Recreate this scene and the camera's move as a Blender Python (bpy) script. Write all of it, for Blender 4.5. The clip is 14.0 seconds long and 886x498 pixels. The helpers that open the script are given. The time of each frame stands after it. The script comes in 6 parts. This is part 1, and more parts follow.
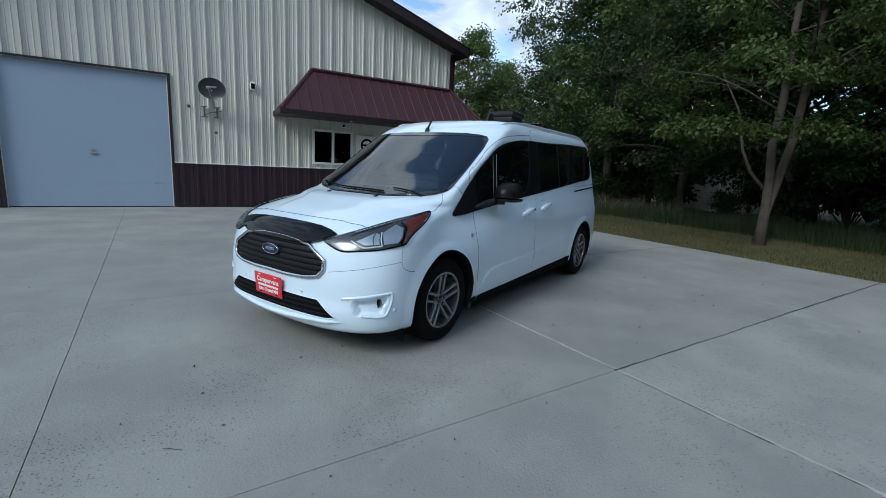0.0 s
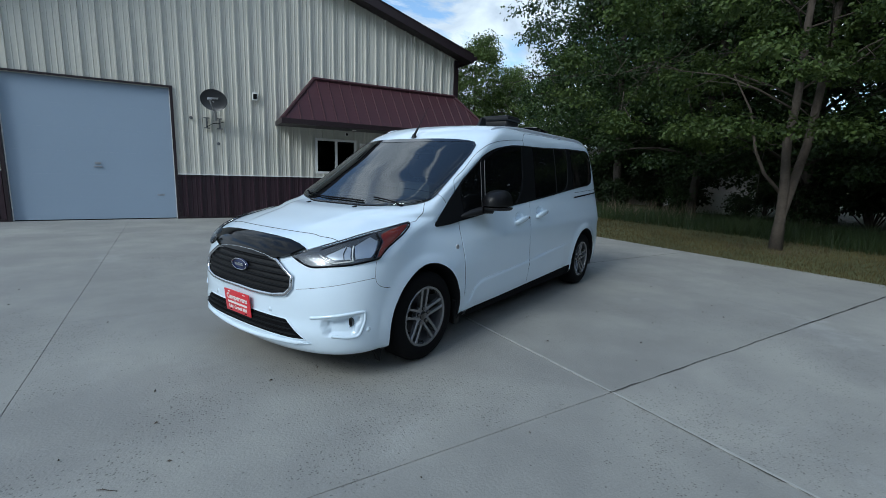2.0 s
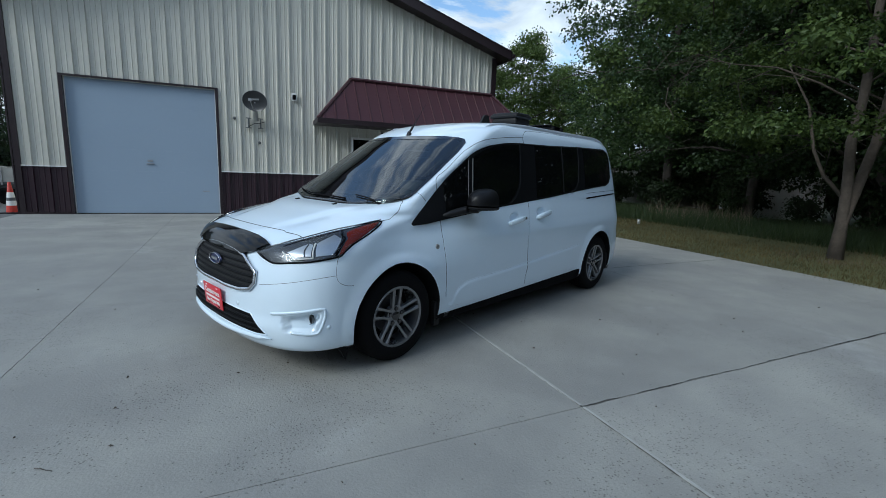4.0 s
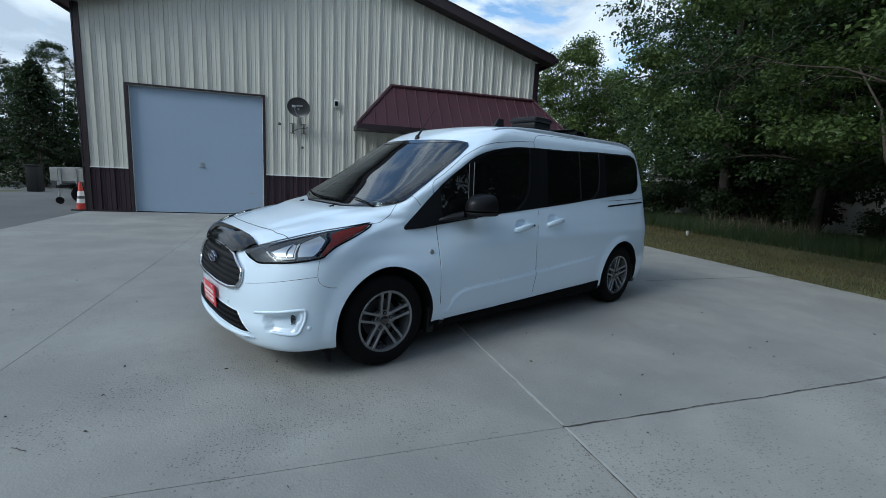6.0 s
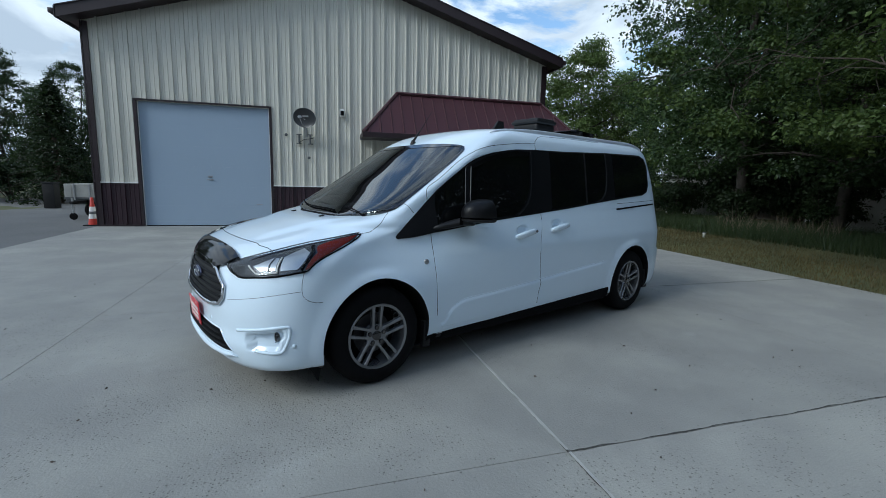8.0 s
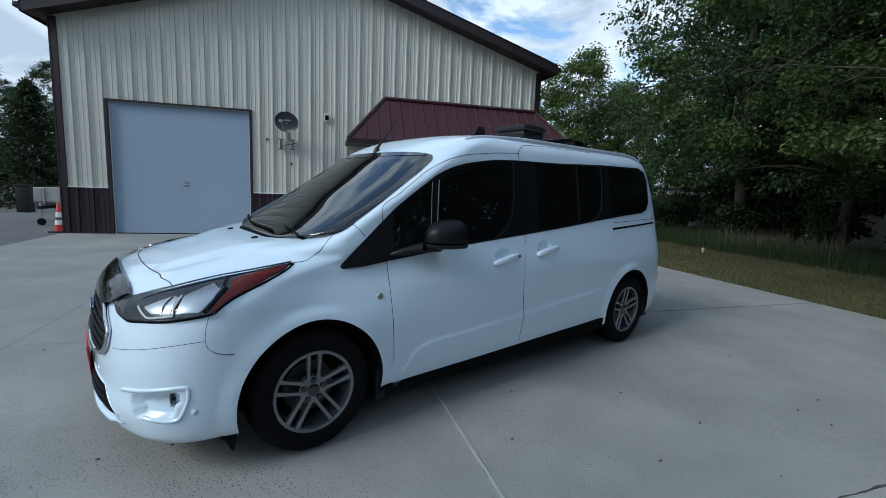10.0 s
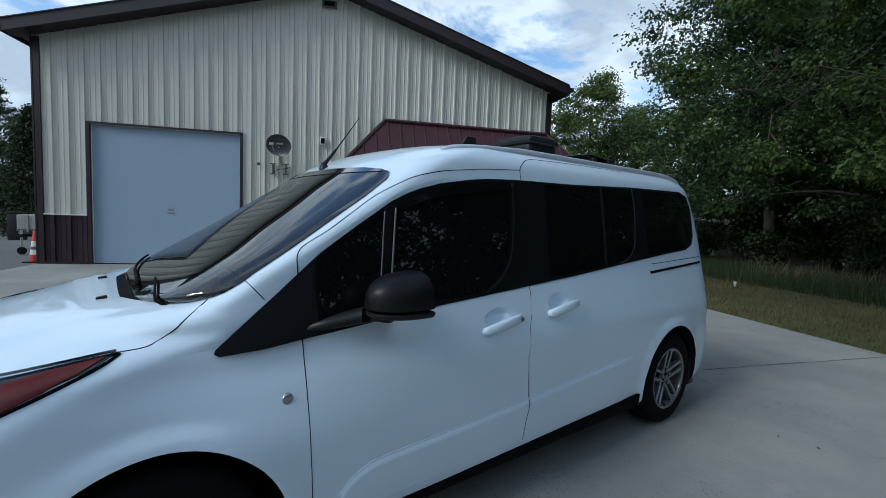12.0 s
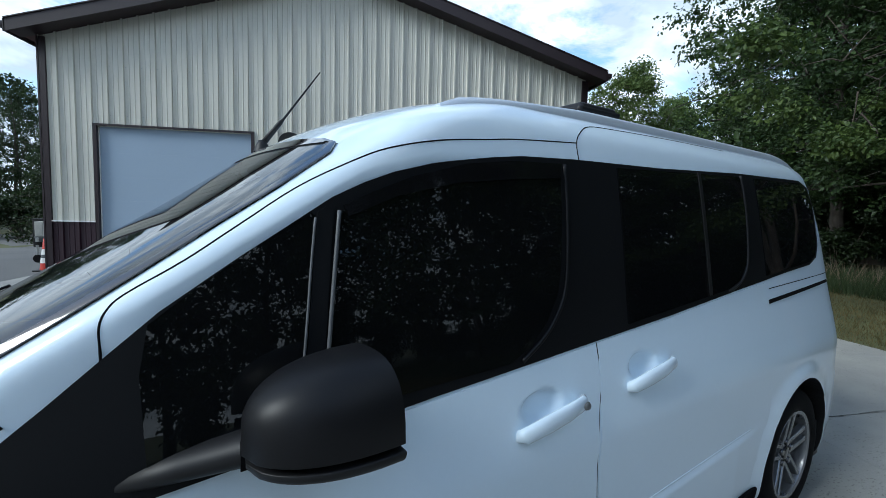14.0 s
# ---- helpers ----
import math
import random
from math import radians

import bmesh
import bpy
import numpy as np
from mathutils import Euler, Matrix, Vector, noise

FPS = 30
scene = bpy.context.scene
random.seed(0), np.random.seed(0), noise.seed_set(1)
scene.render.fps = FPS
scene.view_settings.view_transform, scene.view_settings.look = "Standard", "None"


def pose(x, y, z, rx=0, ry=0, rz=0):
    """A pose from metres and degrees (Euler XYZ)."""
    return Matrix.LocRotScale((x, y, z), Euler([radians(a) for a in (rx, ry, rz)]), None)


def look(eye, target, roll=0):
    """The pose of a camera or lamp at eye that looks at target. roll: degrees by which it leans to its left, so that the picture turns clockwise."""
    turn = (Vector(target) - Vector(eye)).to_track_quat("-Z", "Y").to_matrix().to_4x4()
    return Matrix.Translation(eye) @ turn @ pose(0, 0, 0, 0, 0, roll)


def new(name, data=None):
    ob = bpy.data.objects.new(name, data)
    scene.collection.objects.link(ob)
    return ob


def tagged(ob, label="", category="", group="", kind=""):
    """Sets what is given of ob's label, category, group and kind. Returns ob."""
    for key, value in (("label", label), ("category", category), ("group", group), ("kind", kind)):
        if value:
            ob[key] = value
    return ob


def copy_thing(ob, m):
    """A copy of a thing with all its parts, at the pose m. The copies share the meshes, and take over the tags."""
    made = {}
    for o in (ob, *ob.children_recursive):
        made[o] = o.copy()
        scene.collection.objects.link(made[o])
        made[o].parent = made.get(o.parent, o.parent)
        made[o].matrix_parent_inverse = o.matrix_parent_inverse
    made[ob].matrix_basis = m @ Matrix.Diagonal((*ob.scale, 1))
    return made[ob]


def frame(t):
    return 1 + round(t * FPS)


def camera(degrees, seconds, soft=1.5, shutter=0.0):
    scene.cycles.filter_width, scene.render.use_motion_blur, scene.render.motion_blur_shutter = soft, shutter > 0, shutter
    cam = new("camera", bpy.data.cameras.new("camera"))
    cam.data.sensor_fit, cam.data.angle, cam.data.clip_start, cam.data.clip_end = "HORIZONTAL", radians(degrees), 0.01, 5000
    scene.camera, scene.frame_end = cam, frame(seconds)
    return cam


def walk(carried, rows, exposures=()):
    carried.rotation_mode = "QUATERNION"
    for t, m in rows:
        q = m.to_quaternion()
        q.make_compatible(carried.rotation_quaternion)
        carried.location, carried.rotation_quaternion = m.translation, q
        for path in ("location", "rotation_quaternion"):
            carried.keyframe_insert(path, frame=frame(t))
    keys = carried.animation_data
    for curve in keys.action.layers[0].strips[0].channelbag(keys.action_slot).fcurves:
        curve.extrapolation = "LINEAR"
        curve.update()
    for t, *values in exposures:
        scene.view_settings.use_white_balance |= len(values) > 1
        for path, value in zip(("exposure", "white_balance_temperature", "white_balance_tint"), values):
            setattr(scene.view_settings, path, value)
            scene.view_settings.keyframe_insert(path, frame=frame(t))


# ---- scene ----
cam = camera(89.8, 14.0, soft=0.6)
PATH = [
    (0, (0.254, 0.05, 1.314), (1.277, 1.729, 0.948), 2.9),
    (0.5, (0.266, 0.041, 1.308), (1.276, 1.729, 0.948), 2.4),
    (1, (0.305, 0.028, 1.322), (1.309, 1.721, 0.97), 2.0),
    (1.5, (0.413, 0.074, 1.319), (1.412, 1.774, 0.979), 1.9),
    (2, (0.552, 0.119, 1.329), (1.526, 1.832, 0.99), 1.9),
    (2.5, (0.674, 0.079, 1.327), (1.606, 1.815, 0.984), 2.2),
    (3, (0.822, -0.004, 1.331), (1.705, 1.757, 0.984), 2.6),
    (3.2, (0.868, -0.033, 1.342), (1.727, 1.738, 0.988), 2.5),
    (5.3, (1.356, -0.037, 1.317), (1.994, 1.831, 0.993), 2.8),
    (5.5, (1.392, -0.064, 1.332), (2.006, 1.811, 1.004), 2.9),
    (6, (1.454, -0.099, 1.332), (2.023, 1.789, 1.002), 3.0),
    (6.5, (1.496, -0.111, 1.327), (2.036, 1.786, 0.992), 2.6),
    (7, (1.532, -0.071, 1.314), (2.046, 1.834, 0.982), 2.3),
    (7.5, (1.574, -0.019, 1.317), (2.075, 1.89, 0.996), 1.9),
    (8, (1.627, 0.033, 1.326), (2.136, 1.943, 1.024), 1.5),
    (8.2, (1.657, 0.061, 1.325), (2.172, 1.971, 1.029), 1.4),
    (10.3, (2.043, 0.64, 1.391), (2.565, 2.554, 1.133), 2.5),
    (10.5, (2.091, 0.712, 1.392), (2.596, 2.633, 1.158), 2.3),
    (11, (2.222, 0.96, 1.393), (2.717, 2.887, 1.19), 2.2),
    (11.5, (2.366, 1.174, 1.411), (2.846, 3.108, 1.241), 2.4),
    (12, (2.436, 1.423, 1.419), (2.909, 3.36, 1.263), 2.3),
    (12.5, (2.497, 1.628, 1.425), (2.947, 3.57, 1.268), 2.2),
    (13, (2.628, 1.854, 1.419), (3.034, 3.806, 1.257), 1.9),
    (13.5, (2.711, 2.058, 1.403), (3.079, 4.018, 1.257), 1.8),
    (14, (2.722, 2.29, 1.435), (3.068, 4.254, 1.278), 1.5),
]
walk(cam, [(t, look(eye, target, roll)) for t, eye, target, roll in PATH], exposures=[(0.0, 0.40, 5680, 2), (3.2, 0.36, 5680, 2), (6.5, 0.36, 5680, 2), (8.2, 0.37, 5680, 2), (11.0, 0.35, 5620, 2), (12.0, 0.30, 5620, 2), (13.0, 0.50, 5620, 2), (13.5, 0.78, 5660, 2), (14.0, 0.78, 5700, 2)])

# ---- daylight: a broken overcast, the sun veiled over the yard ----
SUN_ELEVATION, SUN_AZIMUTH = 36.0, -109.0  # degrees; azimuth from +y towards +x


def make_world():
    world = bpy.data.worlds.new("sky")
    scene.world = world
    world.use_nodes = True
    nt = world.node_tree
    nt.nodes.clear()
    out = nt.nodes.new("ShaderNodeOutputWorld")
    bg = nt.nodes.new("ShaderNodeBackground")
    sky = nt.nodes.new("ShaderNodeTexSky")
    sky.sky_type, sky.sun_disc = "NISHITA", False
    sky.sun_elevation, sky.sun_rotation = radians(SUN_ELEVATION), radians(SUN_AZIMUTH)
    co = nt.nodes.new("ShaderNodeTexCoord")
    mp = nt.nodes.new("ShaderNodeMapping")
    mp.inputs["Scale"].default_value = (1.0, 1.0, 2.2)
    mp.inputs["Location"].default_value = (0.3, 1.7, 0.4)
    noi = nt.nodes.new("ShaderNodeTexNoise")
    noi.inputs["Scale"].default_value, noi.inputs["Detail"].default_value, noi.inputs["Roughness"].default_value = 3.2, 9.0, 0.58
    noi.inputs["Distortion"].default_value = 0.35
    ramp = nt.nodes.new("ShaderNodeValToRGB")
    ramp.color_ramp.elements[0].position, ramp.color_ramp.elements[1].position = 0.31, 0.39
    noi2 = nt.nodes.new("ShaderNodeTexNoise")
    noi2.inputs["Scale"].default_value, noi2.inputs["Detail"].default_value, noi2.inputs["Distortion"].default_value = 5.2, 9.0, 0.5
    shade = nt.nodes.new("ShaderNodeValToRGB")
    shade.color_ramp.elements[0].position, shade.color_ramp.elements[1].position = 0.38, 0.57
    shade.color_ramp.elements[0].color = (2.9, 3.2, 3.65, 1)
    shade.color_ramp.elements[1].color = (4.8, 5.0, 5.3, 1)
    mix = nt.nodes.new("ShaderNodeMix")
    mix.data_type = "RGBA"
    L = nt.links.new
    L(co.outputs["Generated"], mp.inputs["Vector"])
    L(mp.outputs["Vector"], noi.inputs["Vector"])
    L(mp.outputs["Vector"], noi2.inputs["Vector"])
    # seen from below the clouds close up towards the horizon and open overhead
    axis = nt.nodes.new("ShaderNodeSeparateXYZ")
    over = nt.nodes.new("ShaderNodeMath")
    over.operation = "MULTIPLY_ADD"
    over.inputs[1].default_value = -0.20
    L(co.outputs["Generated"], axis.inputs[0])
    L(axis.outputs["Z"], over.inputs[0])
    L(noi.outputs["Fac"], over.inputs[2])
    L(over.outputs[0], ramp.inputs["Fac"])
    L(noi2.outputs["Fac"], shade.inputs["Fac"])
    L(ramp.outputs["Color"], mix.inputs["Factor"])
    L(sky.outputs["Color"], mix.inputs["A"])
    L(shade.outputs["Color"], mix.inputs["B"])
    L(mix.outputs["Result"], bg.inputs["Color"])
    bg.inputs["Strength"].default_value = 0.15
    L(bg.outputs["Background"], out.inputs["Surface"])


make_world()
sun = new("sun", bpy.data.lights.new("sun", "SUN"))
sun.data.energy, sun.data.angle, sun.data.color = 1.75, radians(22), (1.0, 0.96, 0.9)
sun.matrix_world = look((0, 0, 0), tuple(-c for c in (math.sin(radians(SUN_AZIMUTH)) * math.cos(radians(SUN_ELEVATION)), math.cos(radians(SUN_AZIMUTH)) * math.cos(radians(SUN_ELEVATION)), math.sin(radians(SUN_ELEVATION)))))


# ---- materials ----
def material(name, colour, rough=0.5, metal=0.0, vary=0.12, scale=3.0, grain=60.0, bump=0.0, coat=0.0, dark=None, per_object=0.0, spec=0.5):
    """A surface with stains at one scale, grain at another and fine relief."""
    m = bpy.data.materials.new(name)
    m.use_nodes = True
    nt = m.node_tree
    b = nt.nodes["Principled BSDF"]
    co = nt.nodes.new("ShaderNodeTexCoord")
    big = nt.nodes.new("ShaderNodeTexNoise")
    big.inputs["Scale"].default_value, big.inputs["Detail"].default_value = scale, 6.0
    fine = nt.nodes.new("ShaderNodeTexNoise")
    fine.inputs["Scale"].default_value, fine.inputs["Detail"].default_value = grain, 4.0
    L = nt.links.new
    L(co.outputs["Object"], big.inputs["Vector"])
    L(co.outputs["Object"], fine.inputs["Vector"])
    ramp = nt.nodes.new("ShaderNodeValToRGB")
    lo = dark or tuple(c * (1 - vary) for c in colour)
    hi = tuple(min(1, c * (1 + vary * 0.6)) for c in colour)
    ramp.color_ramp.elements[0].position, ramp.color_ramp.elements[1].position = 0.3, 0.7
    ramp.color_ramp.elements[0].color, ramp.color_ramp.elements[1].color = (*lo, 1), (*hi, 1)
    addn = nt.nodes.new("ShaderNodeMath")
    addn.operation = "MULTIPLY_ADD"
    addn.inputs[1].default_value, addn.inputs[2].default_value = 0.35, 0.0
    L(fine.outputs["Fac"], addn.inputs[0])
    mixn = nt.nodes.new("ShaderNodeMath")
    mixn.operation = "MULTIPLY_ADD"
    mixn.inputs[1].default_value = 0.65
    L(big.outputs["Fac"], mixn.inputs[0])
    L(addn.outputs[0], mixn.inputs[2])
    L(mixn.outputs[0], ramp.inputs["Fac"])
    col = ramp.outputs["Color"]
    if per_object:
        info = nt.nodes.new("ShaderNodeObjectInfo")
        hsv = nt.nodes.new("ShaderNodeHueSaturation")
        rng = nt.nodes.new("ShaderNodeMapRange")
        rng.inputs["To Min"].default_value, rng.inputs["To Max"].default_value = 1 - per_object, 1 + per_object
        L(info.outputs["Random"], rng.inputs["Value"])
        L(rng.outputs["Result"], hsv.inputs["Value"])
        L(col, hsv.inputs["Color"])
        col = hsv.outputs["Color"]
    L(col, b.inputs["Base Color"])
    b.inputs["Roughness"].default_value, b.inputs["Metallic"].default_value = rough, metal
    b.inputs["Coat Weight"].default_value, b.inputs["Coat Roughness"].default_value = coat, 0.04
    b.inputs["Specular IOR Level"].default_value = spec
    if bump:
        bp = nt.nodes.new("ShaderNodeBump")
        bp.inputs["Strength"].default_value, bp.inputs["Distance"].default_value = bump, 0.01
        L(fine.outputs["Fac"], bp.inputs["Height"])
        L(bp.outputs["Normal"], b.inputs["Normal"])
    return m


def glass_material(name, tint, rough=0.0, ior=1.52, both=True, haze=0.0):
    """Thin tinted glazing: clear through, with a Fresnel gloss and a little painted haze."""
    m = bpy.data.materials.new(name)
    m.use_nodes = True
    nt = m.node_tree
    nt.nodes.clear()
    out = nt.nodes.new("ShaderNodeOutputMaterial")
    tr = nt.nodes.new("ShaderNodeBsdfTransparent")
    tr.inputs["Color"].default_value = (*tint, 1)
    gl = nt.nodes.new("ShaderNodeBsdfGlossy")
    gl.inputs["Roughness"].default_value = rough
    fr = nt.nodes.new("ShaderNodeFresnel")
    fr.inputs["IOR"].default_value = ior
    mx = nt.nodes.new("ShaderNodeMixShader")
    fac = fr.outputs[0]
    if both:
        # a clear pane mirrors at its two faces: 2F / (1 + F)
        one, twice, ratio = (nt.nodes.new("ShaderNodeMath") for _ in range(3))
        one.operation, twice.operation, ratio.operation = "ADD", "MULTIPLY", "DIVIDE"
        one.inputs[1].default_value, twice.inputs[1].default_value = 1.0, 2.0
        nt.links.new(fac, one.inputs[0])
        nt.links.new(fac, twice.inputs[0])
        nt.links.new(twice.outputs[0], ratio.inputs[0])
        nt.links.new(one.outputs[0], ratio.inputs[1])
        fac = ratio.outputs[0]
    nt.links.new(fac, mx.inputs[0])
    nt.links.new(tr.outputs[0], mx.inputs[1])
    nt.links.new(gl.outputs[0], mx.inputs[2])
    last = mx
    # a thin pale diffuse layer paints veiling haze over the dark glass
    if haze:
        film = nt.nodes.new("ShaderNodeBsdfDiffuse")
        film.inputs["Color"].default_value = (0.30, 0.34, 0.38, 1)
        last = nt.nodes.new("ShaderNodeMixShader")
        last.inputs[0].default_value = haze
        nt.links.new(mx.outputs[0], last.inputs[1])
        nt.links.new(film.outputs[0], last.inputs[2])
    nt.links.new(last.outputs[0], out.inputs["Surface"])
    return m


def leaf_material(name, colour, light):
    """Thin leaf: diffuse with light passing through, colour by leaf, by clump and by tree."""
    m = bpy.data.materials.new(name)
    m.use_nodes = True
    nt = m.node_tree
    nt.nodes.clear()
    L = nt.links.new
    out = nt.nodes.new("ShaderNodeOutputMaterial")
    geo = nt.nodes.new("ShaderNodeNewGeometry")
    ramp = nt.nodes.new("ShaderNodeValToRGB")
    ramp.color_ramp.elements[0].color, ramp.color_ramp.elements[1].color = (*colour, 1), (*light, 1)
    co = nt.nodes.new("ShaderNodeTexCoord")
    # clump noise puts lit and shaded patches into the leaf colour
    clump = nt.nodes.new("ShaderNodeTexNoise")
    clump.inputs["Scale"].default_value, clump.inputs["Detail"].default_value = 1.3, 2.0
    L(co.outputs["Object"], clump.inputs["Vector"])
    blend = nt.nodes.new("ShaderNodeMix")
    blend.inputs["Factor"].default_value = 0.45
    L(clump.outputs["Fac"], blend.inputs["A"])
    L(geo.outputs["Random Per Island"], blend.inputs["B"])
    wide = nt.nodes.new("ShaderNodeMapRange")
    wide.inputs["From Min"].default_value, wide.inputs["From Max"].default_value = 0.22, 0.78
    L(blend.outputs["Result"], wide.inputs["Value"])
    L(wide.outputs["Result"], ramp.inputs["Fac"])
    info = nt.nodes.new("ShaderNodeObjectInfo")
    rng = nt.nodes.new("ShaderNodeMapRange")
    rng.inputs["To Min"].default_value, rng.inputs["To Max"].default_value = 0.8, 1.2
    L(info.outputs["Random"], rng.inputs["Value"])
    hsv = nt.nodes.new("ShaderNodeHueSaturation")
    L(rng.outputs["Result"], hsv.inputs["Value"])
    L(ramp.outputs["Color"], hsv.inputs["Color"])
    b = nt.nodes.new("ShaderNodeBsdfPrincipled")
    b.inputs["Roughness"].default_value, b.inputs["Specular IOR Level"].default_value = 0.5, 0.35
    tl = nt.nodes.new("ShaderNodeBsdfTranslucent")
    mx = nt.nodes.new("ShaderNodeMixShader")
    mx.inputs[0].default_value = 0.38
    L(hsv.outputs["Color"], b.inputs["Base Color"])
    L(hsv.outputs["Color"], tl.inputs["Color"])
    L(b.outputs[0], mx.inputs[1])
    L(tl.outputs[0], mx.inputs[2])
    L(mx.outputs[0], out.inputs["Surface"])
    return m


# white paint with the sky's blue light put into its base colour
M_PAINT = material("sky_tinted_white_paint", (0.68, 0.79, 0.885), rough=0.4, vary=0.015, coat=1.0, spec=0.2)
M_BLACK = material("black_plastic", (0.009, 0.009, 0.010), rough=0.5, vary=0.2, grain=900, bump=0.05, spec=0.3)
M_MIRROR = material("satin_black_plastic", (0.006, 0.006, 0.007), rough=0.42, vary=0.2, grain=900, bump=0.04, spec=0.22)
M_GLOSS = material("gloss_black", (0.008, 0.008, 0.01), rough=0.08, vary=0.1, coat=1.0)
M_SEAM = material("seam_black", (0.005, 0.005, 0.006), rough=0.9, spec=0.1)
M_RUBBER = material("tyre_rubber", (0.0065, 0.0065, 0.007), rough=0.85, vary=0.3, grain=200, bump=0.1, spec=0.1)
M_ALLOY = material("machined_alloy", (0.24, 0.245, 0.255), rough=0.26, metal=0.65, vary=0.1)
# disc metal with the shade behind the spokes put into its colour
M_DISC_SHADED = material("shaded_disc_metal", (0.045, 0.045, 0.05), rough=0.4, metal=0.6, vary=0.1)
M_CHROME = material("chrome", (0.62, 0.63, 0.65), rough=0.12, metal=1.0, vary=0.03)
M_RAIL = material("satin_aluminium", (0.60, 0.65, 0.72), rough=0.35, metal=0.35, vary=0.05)
M_AMBER = material("amber_plastic", (0.22, 0.020, 0.008), rough=0.2, vary=0.15, spec=0.3)
M_SMOKED = material("smoked_acrylic", (0.005, 0.005, 0.006), rough=0.07, vary=0.1, spec=0.22)
M_LAMP = material("lamp_reflector", (0.50, 0.53, 0.57), rough=0.28, metal=0.7, vary=0.10, scale=14)
M_LAMP_CASE = material("lamp_inner_case", (0.10, 0.105, 0.115), rough=0.25, metal=0.5, vary=0.10, scale=10)
M_PANEL = material("weathered_pale_panel", (0.34, 0.34, 0.32), rough=0.6, vary=0.25, scale=3)
M_RED = material("red_plate", (0.62, 0.02, 0.035), rough=0.35, vary=0.06, coat=0.3)
M_WHITE = material("white_print", (0.8, 0.79, 0.76), rough=0.5, vary=0.03)
M_BLUE = material("blue_enamel", (0.008, 0.014, 0.07), rough=0.3, vary=0.1, coat=0.3)
M_CLOTH = material("grey_seat_cloth", (0.11, 0.11, 0.115), rough=0.9, vary=0.2, grain=400, bump=0.2)
M_DASH = material("dark_dash_plastic", (0.016, 0.017, 0.018), rough=0.6, vary=0.15)
M_SHIELD = glass_material("windscreen_glass", (0.42, 0.49, 0.50), ior=1.52, haze=0.008)
M_TINT = glass_material("dark_tinted_glass", (0.09, 0.10, 0.11), ior=1.45, both=False, haze=0.012)
M_CLEAR = glass_material("clear_lens", (0.92, 0.94, 0.95), ior=1.33, both=False)
M_SURROUND = material("window_surround_black", (0.006, 0.0064, 0.0075), rough=0.55, vary=0.2, grain=900, bump=0.05, spec=0.12)

M_CONCRETE = None
M_SIDING = material("ivory_steel_siding", (0.59, 0.575, 0.51), rough=0.36, vary=0.05, scale=0.7, grain=9, per_object=0.015)
M_MAROON = material("maroon_steel", (0.030, 0.013, 0.020), rough=0.42, vary=0.12, scale=1.2, grain=12, per_object=0.06)
M_MAROON_ROOF = material("maroon_roof_steel", (0.052, 0.015, 0.020), rough=0.5, vary=0.12, scale=1.5, grain=16)
M_TRIM = material("dark_maroon_trim", (0.018, 0.009, 0.012), rough=0.45, vary=0.15)
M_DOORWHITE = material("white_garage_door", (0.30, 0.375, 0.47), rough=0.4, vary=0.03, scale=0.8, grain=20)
M_GREY = material("grey_plastic", (0.09, 0.095, 0.1), rough=0.5, vary=0.15)
M_DISH = material("dark_dish_enamel", (0.032, 0.034, 0.038), rough=0.4, vary=0.15)
M_STEEL = material("galvanised_steel", (0.36, 0.37, 0.38), rough=0.45, metal=0.6, vary=0.2, scale=8)
M_VINYL = material("white_vinyl_frame", (0.74, 0.74, 0.72), rough=0.4, vary=0.04)
M_BARK = material("grey_brown_bark", (0.078, 0.063, 0.050), rough=0.95, vary=0.45, scale=5, grain=26, bump=1.0)
M_BARK_DARK = material("dark_wood_bark", (0.055, 0.046, 0.038), rough=0.95, vary=0.45, scale=5, grain=26, bump=0.8)
M_LEAF_NEAR = leaf_material("maple_leaf", (0.036, 0.064, 0.017), (0.095, 0.135, 0.033))
M_LEAF_LIGHT = leaf_material("young_leaf", (0.068, 0.112, 0.028), (0.150, 0.205, 0.058))
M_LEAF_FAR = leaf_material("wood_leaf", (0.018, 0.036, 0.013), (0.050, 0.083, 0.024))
# darker copy of the wood leaf, with understorey shade put into its green
M_LEAF_BUSH = leaf_material("shaded_bush_leaf", (0.013, 0.026, 0.009), (0.034, 0.056, 0.018))
M_GRASS = leaf_material("grass_blade", (0.034, 0.040, 0.013), (0.150, 0.112, 0.046))
M_TALL = leaf_material("tall_grass_blade", (0.018, 0.036, 0.012), (0.050, 0.070, 0.025))
M_SEED = leaf_material("grass_seed_head", (0.12, 0.10, 0.07), (0.22, 0.17, 0.12))
M_ORANGE = material("orange_cone_plastic", (0.50, 0.035, 0.02), rough=0.5, vary=0.1)


def ground_material():
    m = material("lawn_earth", (0.085, 0.085, 0.03), rough=0.95, vary=0.5, scale=0.6, grain=30, bump=0.6, dark=(0.035, 0.045, 0.014))
    return m


